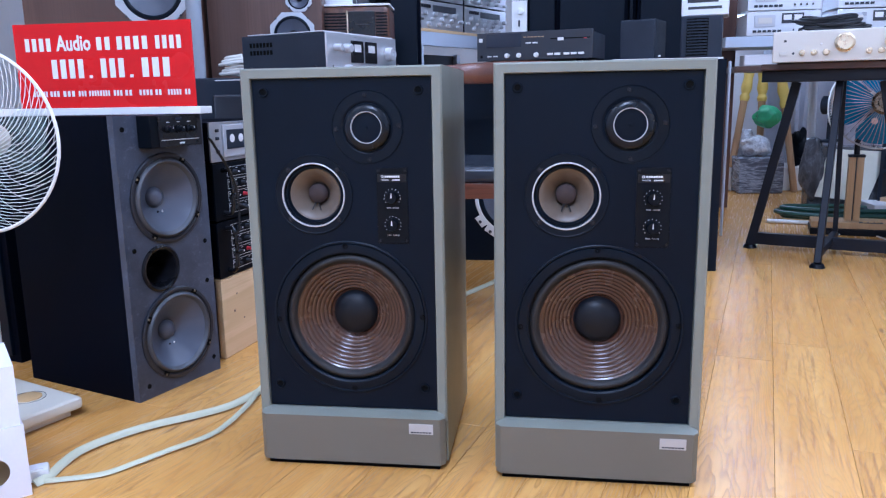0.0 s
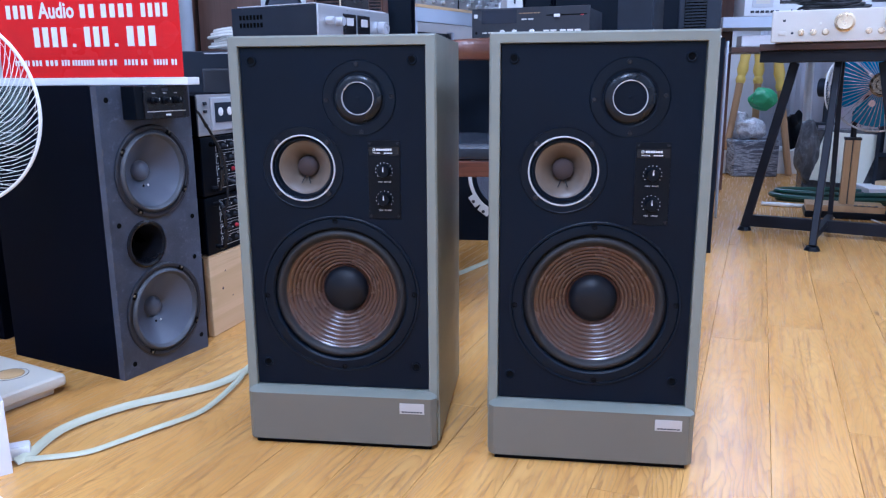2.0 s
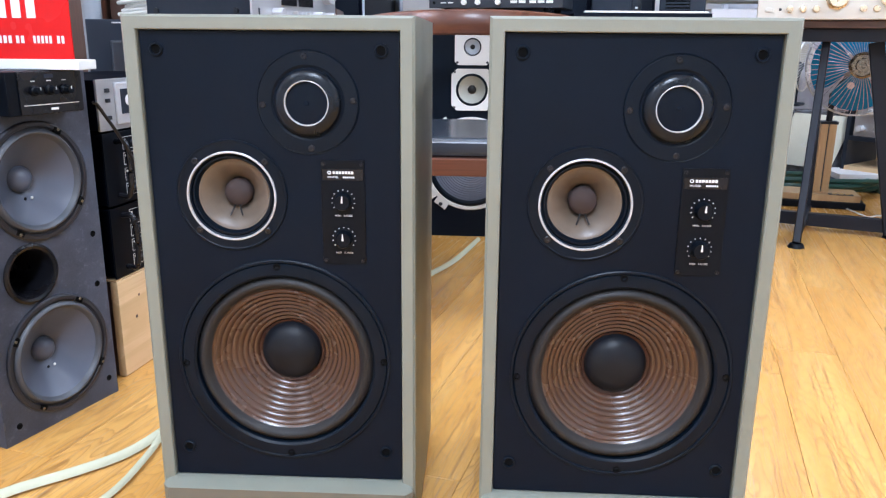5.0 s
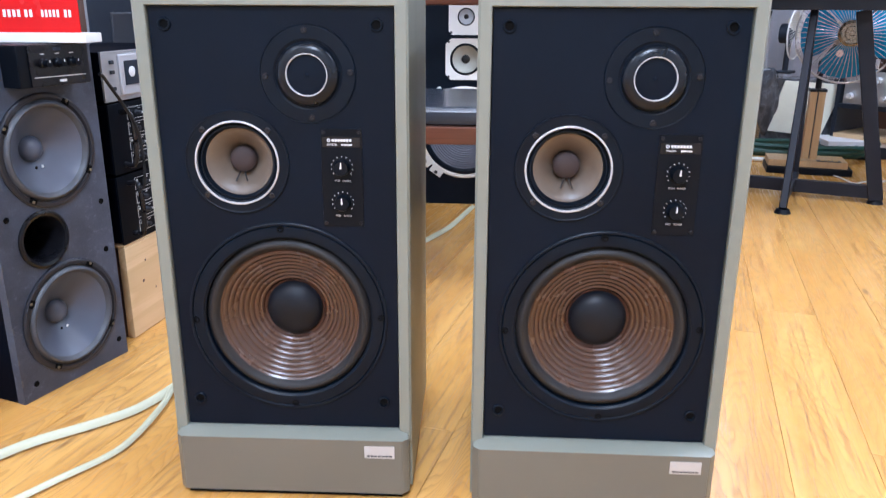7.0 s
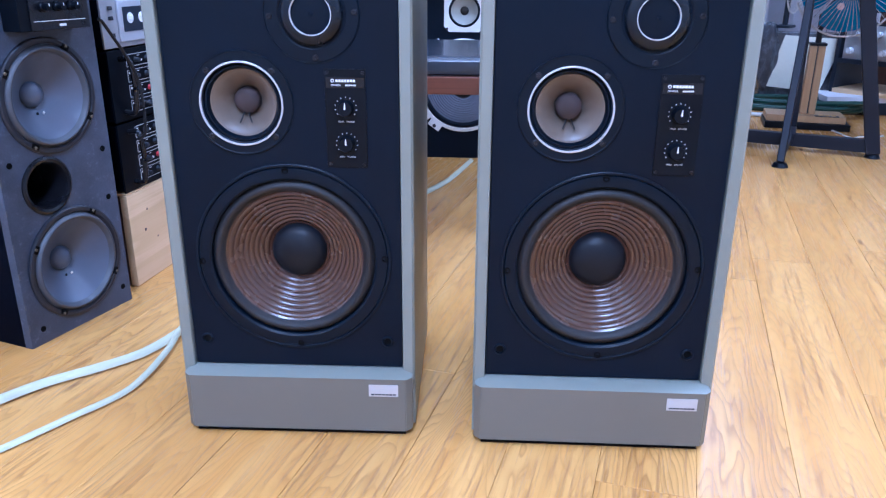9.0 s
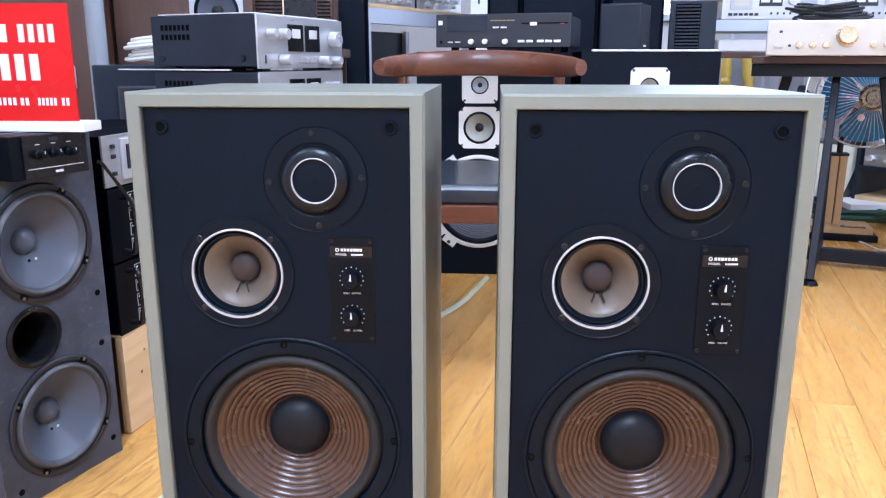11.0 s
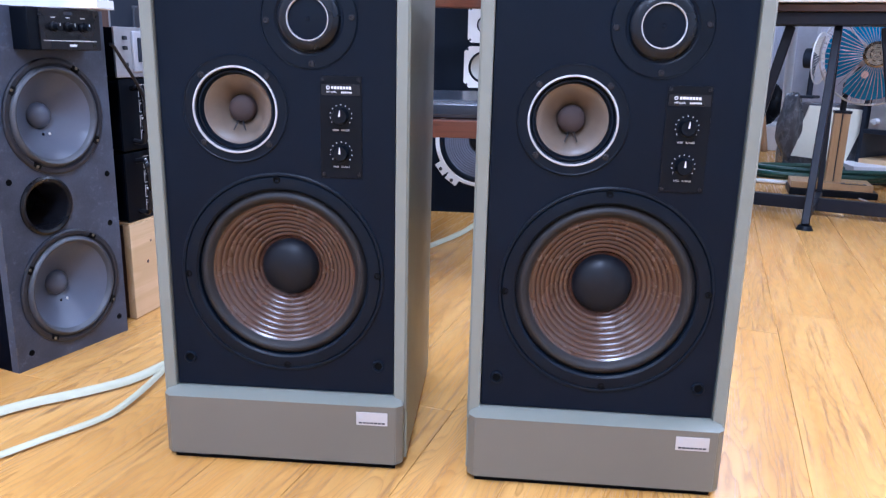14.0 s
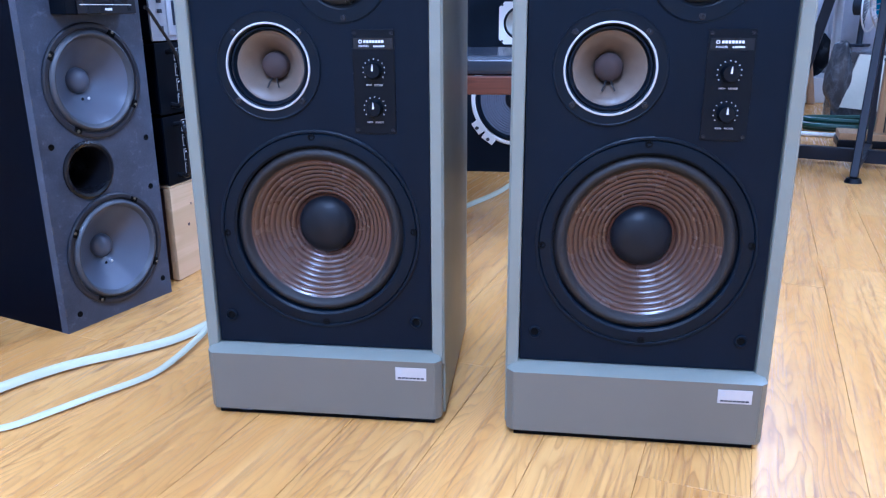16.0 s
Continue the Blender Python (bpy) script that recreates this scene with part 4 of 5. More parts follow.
solid("audio_cable", tube([STK @ Vector((0.055, -0.008, 0.42)), STK @ Vector((0.075, -0.05, 0.40)), STK @ Vector((0.10, -0.045, 0.365)), STK @ Vector((0.16, -0.06, 0.352)), STK @ Vector((0.26, -0.04, 0.362)), STK @ Vector((0.30, -0.004, 0.37))], 0.0036), BLACKCORD, "black cord looping across the rack units", "cable", group="loose cords")

# dark speaker box with coiled white cord on it
dark = thing("dark_speaker_box", "dark grey speaker box carrying a coil of white cord", "speaker", pose(-0.945, 2.735, 0, 0, 0, 25))
part("case", box((0.42, 0.36, 0.757), (0.21, 0.19, 0.3785), 0.004), CASE, dark)
part("grille", box((0.33, 0.012, 0.60), (0.225, 0.004, 0.40), 0.006), GRAPHITE, dark, "charcoal front grille")
part("label_strip", box((0.05, 0.002, 0.012), (0.12, -0.003, 0.56)), BADGE, dark)
coil = [(0.10 * (1 + 0.12 * math.sin(i * 0.21)) * math.cos(0.628 * i), 0.075 * (1 + 0.1 * math.cos(i * 0.17)) * math.sin(0.628 * i), 0.008 + 0.0011 * i + 0.003 * math.sin(1.9 * i)) for i in range(58)]
coil = tube(coil, 0.006, 7, None, 4)
solid("white_cord_coil", coil, CORD, "coiled white power cord lying on a dark box", "cable", pose(-0.80, 2.90, 0.760, 0, 0, 20))

# ---- silver amplifiers on a stand ----
AMP = pose(-0.416, 2.545, 0, 0, 0, 72)


def silver_amp(z, h, group):
    a = thing("silver_amplifier", "silver-fronted vintage amplifier with two meters and metal knobs", "amplifier", AMP @ pose(0, 0, z), group)
    part("case", box((0.415, 0.325, h - 0.012), (0.2125, 0.170, h / 2 + 0.004), 0.003), CASE, a, "dark steel case")
    part("front_panel", box((0.425, 0.006, h - 0.006), (0.2125, 0.003, h / 2 + 0.002), 0.0015), ALU, a, "brushed aluminium front")
    for x in (0.14, 0.225):
        bez = part("meter", box((0.072, 0.004, h * 0.50), (x + 0.03, -0.002, h * 0.60), 0.001), GLOSS, a, "black meter window")
        part("meter_dial", box((0.040, 0.001, h * 0.17), (x + 0.03, -0.0045, h * 0.68)), BADGE, bez, "pale meter dial")
    for x, z2, r, l in ((0.045, 0.66, 0.011, 0.026), (0.100, 0.66, 0.014, 0.026), (0.365, 0.60, 0.023, 0.024), (0.100, 0.20, 0.013, 0.03), (0.30, 0.18, 0.012, 0.03), (0.365, 0.18, 0.012, 0.03)):
        part("knob", lathe([(r, 0), (r, l * 0.9), (r * 0.9, l), (0, l)], 28), SILVER, a, "metal knob", pose(x, -0.001, h * z2))
    for k in range(4):
        part("lever", box((0.005, 0.016, 0.014), (0.19 + 0.022 * k, -0.008, h * 0.2), 0.001), SILVER, a)
    part("slot_block", box((0.004, 0.002, 0.02), (0.03, -0.001, h * 0.2)), INK, a)
    for k in range(2):
        for j in range(7):
            part("vent", box((0.002, 0.0085, 0.014), (0.0048, 0.215 + 0.0 + 0.0135 * j * 1.0, h * (0.60 + 0.17 * k))), HOLE, a)
    for y in (0.05, 0.30):
        part("side_screw", lathe([(0.008, 0), (0.008, 0.003), (0.004, 0.004), (0, 0.003)], 16), STEEL, a, at=pose(0.005, y, h * 0.22, 0, 0, -90))
    for x in (0.05, 0.37):
        for y in (0.04, 0.29):
            part("foot", rod((x, y, 0), (x, y, 0.011), 0.012, 12), BLACK, a)
    return a


silver_amp(0.745, 0.138, "silver amplifiers")
silver_amp(0.605, 0.138, "silver amplifiers")
solid("paper_sheet", box((0.40, 0.30, 0.0025), (0.20, 0.165, 0.8845), 0, None, pose(0, 0, 0, 0, 0.2, -2)), CARD, "white paper sheet lying on the silver amplifier", "paper", AMP)
solid("paper_sheet", box((0.36, 0.012, 0.003), (0.19, -0.004, 0.7465), 0, None, pose(0, 0, 0, 0, 0, 90) @ pose(0.08, -0.0, 0)), CARD, "strip of white paper between two amplifiers", "paper", AMP)
stand = thing("equipment_stand", "black wooden stand under the silver amplifiers", "stand", AMP)
part("top", box((0.46, 0.36, 0.02), (0.21, 0.17, 0.594), 0.003), SIDE_BLACK, stand)
for x in (0.0, 0.42):
    part("side", box((0.02, 0.34, 0.584), (x, 0.17, 0.292), 0.002), SIDE_BLACK, stand)
part("back", box((0.40, 0.012, 0.55), (0.21, 0.33, 0.30)), SIDE_BLACK, stand)

# ---- big wooden speakers, radio and shelf along the left ----
def white_frame_driver(sp, x, z, w, r, y, cone, label="white framed driver", cut=0.28, paint=None):
    fr = part("driver_frame", plate(octagon(x, z, w, w, w * cut), [ring_pts(x, z, r, 40)], 0.006, y - 0.006), paint or WHITE, sp, label)
    part("driver_surround", lathe([(r + 0.001, 0.002), (r * 0.97, 0.006), (r * 0.90, 0.007), (r * 0.84, 0.0)], 40), RIM, sp, at=pose(x, y - 0.001, z))
    part("driver_cone", lathe([(r * 0.85, 0.001), (r * 0.6, -0.008), (r * 0.27, -0.014)], 40), cone, sp, at=pose(x, y - 0.001, z))
    part("driver_cap", lathe([(r * 0.28, -0.015), (r * 0.24, -0.008), (r * 0.12, -0.003), (0, -0.002)], 24), RUBBER, sp, at=pose(x, y - 0.001, z))
    for k in range(4):
        a = math.pi / 4 + math.pi / 2 * k
        q = w * (0.60 if cut < 0.2 else 0.52)
        part("frame_hole", lathe([(0.0045, 0), (0.0042, 0.001), (0, 0.001)], 12), INK, fr, at=pose(x + q * math.cos(a), y - 0.0062, z + q * math.sin(a)))


def wooden_speaker(m, w, d, h, drivers, label):
    sp = thing("wooden_speaker", label, "speaker", m, "wooden speakers")
    holes = [ring_pts(x, z, r * 0.98, 40) for x, z, wd, r in drivers]
    part("cabinet", box((w, d - 0.02, h), (0, d / 2 + 0.01, h / 2), 0.003), WALNUT, sp, "brown veneered cabinet")
    part("baffle", plate(rect(-w / 2, 0, w / 2, h), holes, 0.0195, 0.0), BROWNWALL, sp, "brown wooden front")
    for x, z, wd, r in drivers:
        white_frame_driver(sp, x, z, wd, r, 0.0, GREYCONE, "grey painted driver frame", 0.28, GREYPAINT)
    return sp


wooden_speaker(pose(-1.345, 2.905, 0, 0, 0, 8), 0.60, 0.35, 1.45, [(0.175, 1.085, 0.27, 0.115), (0.175, 0.72, 0.14, 0.06)], "large brown wooden speaker with white-framed drivers by the wall")
wooden_speaker(pose(-0.84, 3.16, 0, 0, 0, 8), 0.44, 0.35, 1.35, [(0.105, 0.925, 0.17, 0.072), (0.135, 1.062, 0.10, 0.042)], "brown wooden speaker with white-framed drivers behind the amplifiers")
pipe = solid("grey_pipe", rod((-0.985, 2.86, 0.0), (-0.985, 2.86, CEILING), 0.027, 20), mat("grey_pipe_paint", (0.28, 0.30, 0.33), 0.4, 0, 0.06, 6, 200, 0.05), "grey upright pipe from floor to ceiling", "pipe")

RAD = pose(-0.542, 3.26, 0, 0, 0, 6)
stool = thing("radio_stand", "dark wooden stand under the vintage radio", "stand", RAD)
part("top", box((0.40, 0.30, 0.03), (0, 0.15, 0.795), 0.004), TABLE_WOOD, stool)
for sx in (-1, 1):
    for y in (0.03, 0.27):
        part("leg", box((0.03, 0.03, 0.78), (sx * 0.17, y, 0.390), 0.002), TABLE_WOOD, stool)
radio = thing("vintage_radio", "vintage wooden table radio with ribbed grilles and a dark dial", "radio", RAD @ pose(0, 0, 0.811))
part("case", box((0.335, 0.22, 0.225), (0, 0.115, 0.1125), 0.022, None, None, 4), WALNUT, radio, "rounded glossy walnut case")
for k in range(16):
    part("grille_slat", box((0.145, 0.006, 0.0055), (-0.072, 0.003, 0.020 + 0.0118 * k), 0.0015), BLACK, radio)
    part("grille_slat", box((0.045, 0.006, 0.0055), (0.138, 0.003, 0.020 + 0.0118 * k), 0.0015), BLACK, radio)
part("dial", box((0.105, 0.007, 0.185), (0.060, 0.002, 0.112), 0.002), GLOSS, radio, "dark glass dial")
part("dial_trim", box((0.004, 0.008, 0.19), (0.003, 0.001, 0.112)), GOLD, radio, "brass trim strip")
part("dial_line", box((0.05, 0.001, 0.002), (0.065, -0.002, 0.155)), GRAPHITE, radio)
part("maker_mark", lathe([(0.008, 0), (0.006, 0.002), (0, 0.002)], 3), BADGE, radio, at=pose(0.085, -0.0015, 0.075, 0, 90, 0))
solid("white_board", box((0.34, 0.20, 0.008), (0, 0.11, 1.0415), 0.002), WHITE, "white board lying on the wooden radio", "board", RAD)
cam_box = thing("small_recorder", "small silver and black device on the white board", "device", RAD @ pose(-0.03, 0.10, 1.0465))
part("body", box((0.16, 0.09, 0.09), (-0.03, 0, 0.045), 0.004), ALU, cam_box)
part("screen", box((0.07, 0.002, 0.05), (-0.06, -0.046, 0.05)), DISPLAY, cam_box)
part("side_box", box((0.045, 0.05, 0.10), (0.085, 0, 0.05), 0.003), GRAPHITE, cam_box)


def tall_cabinet(x, y, w, d, h, label, rz=0.0, name="black_cabinet"):
    c = thing(name, label, "cabinet", pose(x, y, 0, 0, 0, rz), "black cabinets")
    part("body", box((w, d, h), (0, d / 2, h / 2), 0.004), SIDE_BLACK, c)
    part("front", box((w - 0.03, 0.012, h - 0.03), (0, -0.004, h / 2), 0.003), BAFFLE, c, "black front panel")
    return c


tall_cabinet(-0.40, 3.72, 0.145, 0.35, 1.5, "tall narrow black speaker cabinet", 8)
tall_cabinet(0.205, 4.14, 0.150, 0.4, 1.55, "tall black cabinet behind the grey deck")
tall_cabinet(0.444, 4.12, 0.332, 0.4, 1.6, "tall black cabinet behind the grey deck")
tall_cabinet(0.775, 4.12, 0.235, 0.4, 1.55, "tall black cabinet behind the small speakers")
strip = tall_cabinet(0.632, 4.16, 0.045, 0.35, 1.58, "slim charcoal cabinet between black cabinets", 0, "slim_cabinet")

SHB = pose(-0.345, 3.80, 0, 0, 0, 64)
rackb = thing("metal_shelf", "white metal shelf with a wooden top, loaded with silver amplifiers", "shelf", SHB)
part("shelf_top", box((0.90, 0.40, 0.014), (0.45, 0.20, 0.987), 0.002), PINE, rackb, "thin pale wooden top")
part("front_rail", box((0.90, 0.03, 0.062), (0.45, 0.016, 0.949), 0.002), SHELFBLUE, rackb, "pale painted front rail")
for x in (0.016, 0.884):
    for y in (0.018, 0.38):
        part("post", box((0.032, 0.032, 0.918), (x, y, 0.459), 0.002), SHELFBLUE, rackb)
# added sheet: its dark colour stands for the shade in the open bay
part("back_panel", box((0.83, 0.010, 0.90), (0.45, 0.392, 0.46), 0.001), CASE, rackb, "added dark panel for the shade in the open bay")
part("lower_shelf", box((0.83, 0.34, 0.02), (0.45, 0.20, 0.45), 0.002), CASE, rackb)
for i, (x, z, n) in enumerate(((0.21, 0.995, 2), (0.64, 0.995, 2))):
    for k in range(n):
        a = thing("silver_receiver", "silver vintage receiver in clear film on the metal shelf", "receiver", SHB @ pose(x, 0.03, z + 0.135 * k), "shelved receivers")
        part("case", box((0.40, 0.30, 0.125), (0, 0.155, 0.065), 0.003), CASE, a)
        part("front_panel", box((0.41, 0.006, 0.128), (0, 0.002, 0.066), 0.002), ALU, a, "brushed aluminium front")
        for j in range(14):
            kr = 0.007 + 0.006 * ((j * 5 + i + 2 * k) % 4) / 3
            part("knob", lathe([(kr, 0), (kr * 0.92, 0.018), (0, 0.019)], 14), SILVER, a, at=pose(-0.18 + 0.0275 * j, -0.001, 0.024 + 0.024 * ((j * 7 + i + k) % 3)))
        for j in range(5):
            part("slide_key", box((0.007, 0.010, 0.016), (-0.165 + 0.019 * j, -0.005, 0.104), 0.001), STEEL, a)
        part("dial_window", box((0.20, 0.002, 0.03), (0.04, -0.002, 0.098)), GRAPHITE, a)

wp = thing("white_crossover_panel", "white instrument panel with a round knob between dark cabinets", "panel", pose(0.098, 4.05, 0))
part("panel", box((0.072, 0.10, 1.45), (0, 0.05, 0.725), 0.002), WHITE, wp)
part("knob", lathe([(0.014, 0), (0.013, 0.018), (0, 0.019)], 24), ALU, wp, "metal knob", pose(0.006, 0, 1.075))
part("toggle", box((0.008, 0.012, 0.03), (0.0, -0.006, 1.02), 0.002), INK, wp)
part("seam", box((0.072, 0.001, 0.002), (0, -0.0008, 1.125)), INK, wp)


# ---- chair and the white-framed speakers behind ----
chair = thing("armchair", "brown wooden chair with a black vinyl seat", "chair", pose(0.125, 2.468, 0))
seat = bmesh.new()
box((0.50, 0.50, 0.050), (0, 0.26, 0.450), 0.022, seat, None, 4)
bmesh.ops.subdivide_edges(seat, edges=seat.edges[:], cuts=3, use_grid_fill=True)
seat.faces.layers.int.remove(seat.faces.layers.int["flat"])
for v in seat.verts:
    if v.co.z > 0.458:
        v.co.z -= 0.012 * max(0, 1 - (v.co.x / 0.23) ** 2) * max(0, 1 - ((v.co.y - 0.26) / 0.24) ** 2)
part("seat", seat, VINYLSEAT, chair, "padded black vinyl seat")
part("front_apron", box((0.47, 0.024, 0.046), (0, 0.018, 0.402), 0.004), TEAK, chair)
for sx in (-1, 1):
    part("side_apron", box((0.022, 0.45, 0.046), (sx * 0.23, 0.256, 0.402), 0.004), TEAK, chair)
    part("leg", rod((sx * 0.225, 0.03, 0.0), (sx * 0.225, 0.03, 0.428), 0.013, 14, None, 0.019), TEAK, chair)
    part("leg", rod((sx * 0.225, 0.53, 0.0), (sx * 0.235, 0.50, 0.735), 0.013, 14, None, 0.017), TEAK, chair)
rail = bmesh.new()
line = [(0.282 * math.sin(a) * 1.0, 0.292 + 0.30 * math.cos(a) ** 0.8, 0.758 + 0.006 * math.cos(2 * a)) for a in [radians(-84 + 14 * k) for k in range(13)]]
tall = [0.016 + 0.023 * math.cos(radians(-84 + 14 * k)) ** 0.6 for k in range(13)]
rings = []
for i, v in enumerate(line):
    v = Vector(v)
    dd = (Vector(line[min(i + 1, 12)]) - Vector(line[max(i - 1, 0)])).normalized()
    side = dd.cross(Vector((0, 0, 1))).normalized()
    rings.append([rail.verts.new(v + side * 0.017 * math.cos(q) + Vector((0, 0, tall[i] * math.sin(q)))) for q in [2 * math.pi * k / 12 for k in range(12)]])
for a, b in zip(rings, rings[1:]):
    for k in range(12):
        rail.faces.new((a[k], a[(k + 1) % 12], b[(k + 1) % 12], b[k]))
rail.faces.new(rings[0])
rail.faces.new(rings[-1][::-1])
part("back_rail", rail, TEAK, chair, "curved wooden back rail")


def monitor_speaker(m, label):
    sp = thing("monitor_speaker", label, "speaker", m, "black monitor speakers")
    w, h, d = 0.445, 0.80, 0.34
    part("cabinet", box((w, d - 0.018, h), (0, 0.018 + (d - 0.018) / 2, h / 2), 0.003), SIDE_BLACK, sp, "black cabinet")
    holes = [ring_pts(0, 0.272, 0.157, 48), ring_pts(0, 0.539, 0.056, 40), ring_pts(0, 0.687, 0.030, 32)]
    part("baffle", plate(rect(-w / 2, 0, w / 2, h), holes, 0.0175, 0.0), BAFFLE, sp, "black front panel")
    white_frame_driver(sp, 0, 0.539, 0.146, 0.057, 0.0, mat("pale_cone", (0.36, 0.36, 0.31), 0.4, 0, 0.1, 20, 300, 0.1), "white square midrange frame", 0.13)
    white_frame_driver(sp, 0, 0.687, 0.125, 0.031, 0.0, GREYPAINT, "white square tweeter frame", 0.10)
    ring = part("woofer_ring", lathe([(0.171, 0.0), (0.171, 0.004), (0.168, 0.006), (0.159, 0.006), (0.156, 0.002)], 64), WHITE, sp, "white woofer ring", pose(0, 0, 0.272))
    for k in range(8):
        a = math.pi / 4 * (k // 2) * 2 + math.pi / 4 + (-0.16 if k % 2 else 0.16)
        part("ring_tab", box((0.05, 0.005, 0.030), (0, 0, 0), 0.002), WHITE, ring, at=pose(0.178 * math.cos(a), -0.0035, 0.178 * math.sin(a), 0, 90 - math.degrees(a), 0))
        part("tab_hole", lathe([(0.007, 0), (0.006, 0.001), (0, 0.001)], 12), INK, ring, at=pose(0.184 * math.cos(a), -0.0062, 0.184 * math.sin(a)))
    part("woofer_surround", lathe([(0.157, 0.0), (0.152, 0.007), (0.144, 0.007), (0.137, -0.002)], 64), RIM, sp, at=pose(0, 0, 0.272))
    prof = [(0.1375 - 0.092 * s, -0.002 - 0.013 * s + 0.0008 * math.sin(s * 70)) for s in [k / 48 for k in range(49)]]
    part("woofer_cone", lathe(prof, 64), GREYCONE, sp, "ribbed dark cone", pose(0, 0, 0.272))
    part("woofer_cap", lathe([(0.046, -0.0155), (0.040, -0.005), (0.022, 0.003), (0, 0.005)], 32), CAP, sp, at=pose(0, 0, 0.272))
    for sx in (-1, 1):
        part("peg_hole", lathe([(0.008, 0), (0.008, 0.002), (0.005, 0.0025), (0, 0.001)], 16), RIM, sp, at=pose(sx * 0.172, 0, 0.748))
    return sp


mon = monitor_speaker(pose(0.118, 3.375, 0), "black monitor speaker with white-framed drivers behind the chair")
mon2 = copy_thing(mon, pose(0.674, 3.225, 0))
tagged(mon2, "black monitor speaker with white-framed drivers carrying two small speakers")
solid("foam_strip", box((0.40, 0.03, 0.006), (0.685, 3.242, 0.8035), 0.001), WHITE, "thin white foam strip on the black speaker", "strip")

GD = pose(0.190, 3.245, 0.0, 0, 0, -13)
gd = thing("grey_tape_deck", "graphite grey tuner deck with a display and white buttons", "tuner", GD @ pose(0, 0, 0.8005))
part("case", box((0.438, 0.30, 0.098), (0, 0.16, 0.065), 0.003), CASE, gd)
part("front_panel", box((0.452, 0.012, 0.106), (0, 0.005, 0.066), 0.002), GRAPHITE, gd, "graphite front panel")
part("display", box((0.138, 0.002, 0.050), (-0.118, -0.0015, 0.088), 0.0005), DISPLAY, gd, "dark blue display")
part("power_button", box((0.014, 0.004, 0.014), (-0.210, -0.002, 0.092), 0.001), WHITE, gd)
for k in range(6):
    part("scale_mark", box((0.010, 0.0008, 0.003), (-0.034 + 0.014 * k, -0.0014, 0.098)), TAN, gd)
for x in (-0.020, 0.006):
    part("key", box((0.020, 0.004, 0.005), (x, -0.002, 0.076), 0.001), WHITE, gd)
part("slot", box((0.150, 0.001, 0.004), (0.140, -0.0012, 0.088)), HOLE, gd)
part("slider", box((0.022, 0.006, 0.011), (0.105, -0.003, 0.086), 0.001), WHITE, gd, "white slider")
part("red_mark", box((0.012, 0.001, 0.003), (0.198, -0.0018, 0.086)), REDCAP, gd)
for x in (-0.103, -0.056, 0.012):
    part("dial_knob", lathe([(0.0092, 0), (0.0085, 0.014), (0, 0.015)], 20), WHITE, gd, "white round knob", pose(x, 0, 0.031))
for x in (-0.175, -0.150):
    part("key", box((0.018, 0.003, 0.004), (x, -0.002, 0.030), 0.0008), WHITE, gd)
for x in (0.065, 0.093, 0.128, 0.155, 0.183):
    part("key", box((0.022, 0.004, 0.008), (x, -0.002, 0.032), 0.001), WHITE, gd)
part("jack", lathe([(0.005, 0), (0.004, 0.002), (0, 0.0)], 12), HOLE, gd, at=pose(-0.208, -0.001, 0.030))
for x in (-0.17, 0.17):
    for y in (0.04, 0.27):
        part("foot", rod((x, y, 0.0), (x, y, 0.017), 0.014, 12), BLACK, gd)


def small_speaker(x0, x1, y, h, label, slats, d=0.15):
    w = x1 - x0
    s = thing("small_speaker", label, "speaker", pose((x0 + x1) / 2, y + 0.02, 0.8005, 0, 0, -22 if not slats else -12), "small speakers")
    part("case", box((w, d, h), (0, d / 2, h / 2), 0.006), CASE, s)
    if slats:
        part("grille_backing", box((w * 0.52, 0.004, h * 0.90), (-w * 0.10, -0.001, h * 0.49)), HOLE, s)
        for k in range(13):
            part("slat", box((w * 0.50, 0.006, 0.0055), (-w * 0.10, -0.003, h * 0.08 + k * h * 0.068), 0.001), CASE, s)
    else:
        part("grille", box((w * 0.94, 0.008, h * 0.95), (0, -0.003, h * 0.5), 0.004), CASE, s, "dark cloth grille")
        part("hook", box((0.008, 0.005, 0.006), (w * 0.56, 0.03, h * 0.12)), WHITE, s)
    return s


small_speaker(0.512, 0.650, 3.275, 0.154, "small dark grey cube speaker on a black speaker", False)
small_speaker(0.738, 0.886, 3.262, 0.160, "dark grey boxy speaker with a slatted grille", True)
sd = thing("small_silver_deck", "silver compact deck standing on the slatted speaker", "deck", pose(0.822, 3.290, 0.9612, 0, 0, -12))
part("case", box((0.168, 0.14, 0.12), (0, 0.07, 0.06), 0.003), ALU, sd)
part("window", box((0.11, 0.002, 0.03), (-0.008, -0.0005, 0.062)), GRAPHITE, sd, "dark tape window")
part("slot", box((0.12, 0.002, 0.010), (0, -0.0005, 0.028)), INK, sd)


# ---- table with the champagne amplifier ----
TBL = pose(1.073, 3.572, 0, 0, 0, -22)
table = thing("steel_table", "table with a dark wooden top on black square-tube legs", "table", TBL)
part("tabletop", box((1.47, 0.62, 0.026), (0.765, 0.31, 0.7745), 0.003), TABLE_WOOD, table, "dark wooden top")
part("top_bar", box((0.52, 0.05, 0.045), (0.34, 0.165, 0.7385), 0.003), FRAME, table)
part("long_bar", box((1.38, 0.04, 0.045), (0.72, 0.05, 0.7385), 0.003), FRAME, table)
part("leg", rod((0.005, 0.163, 0.016), (0.150, 0.165, 0.716), 0.018, 4, None, None, True), FRAME, table)
part("leg", rod((0.622, 0.163, 0.016), (0.478, 0.165, 0.716), 0.026, 4, None, None, True), FRAME, table)
part("leg", rod((0.302, -0.152, 0.016), (0.315, 0.10, 0.716), 0.0135, 4, None, None, True), FRAME, table)
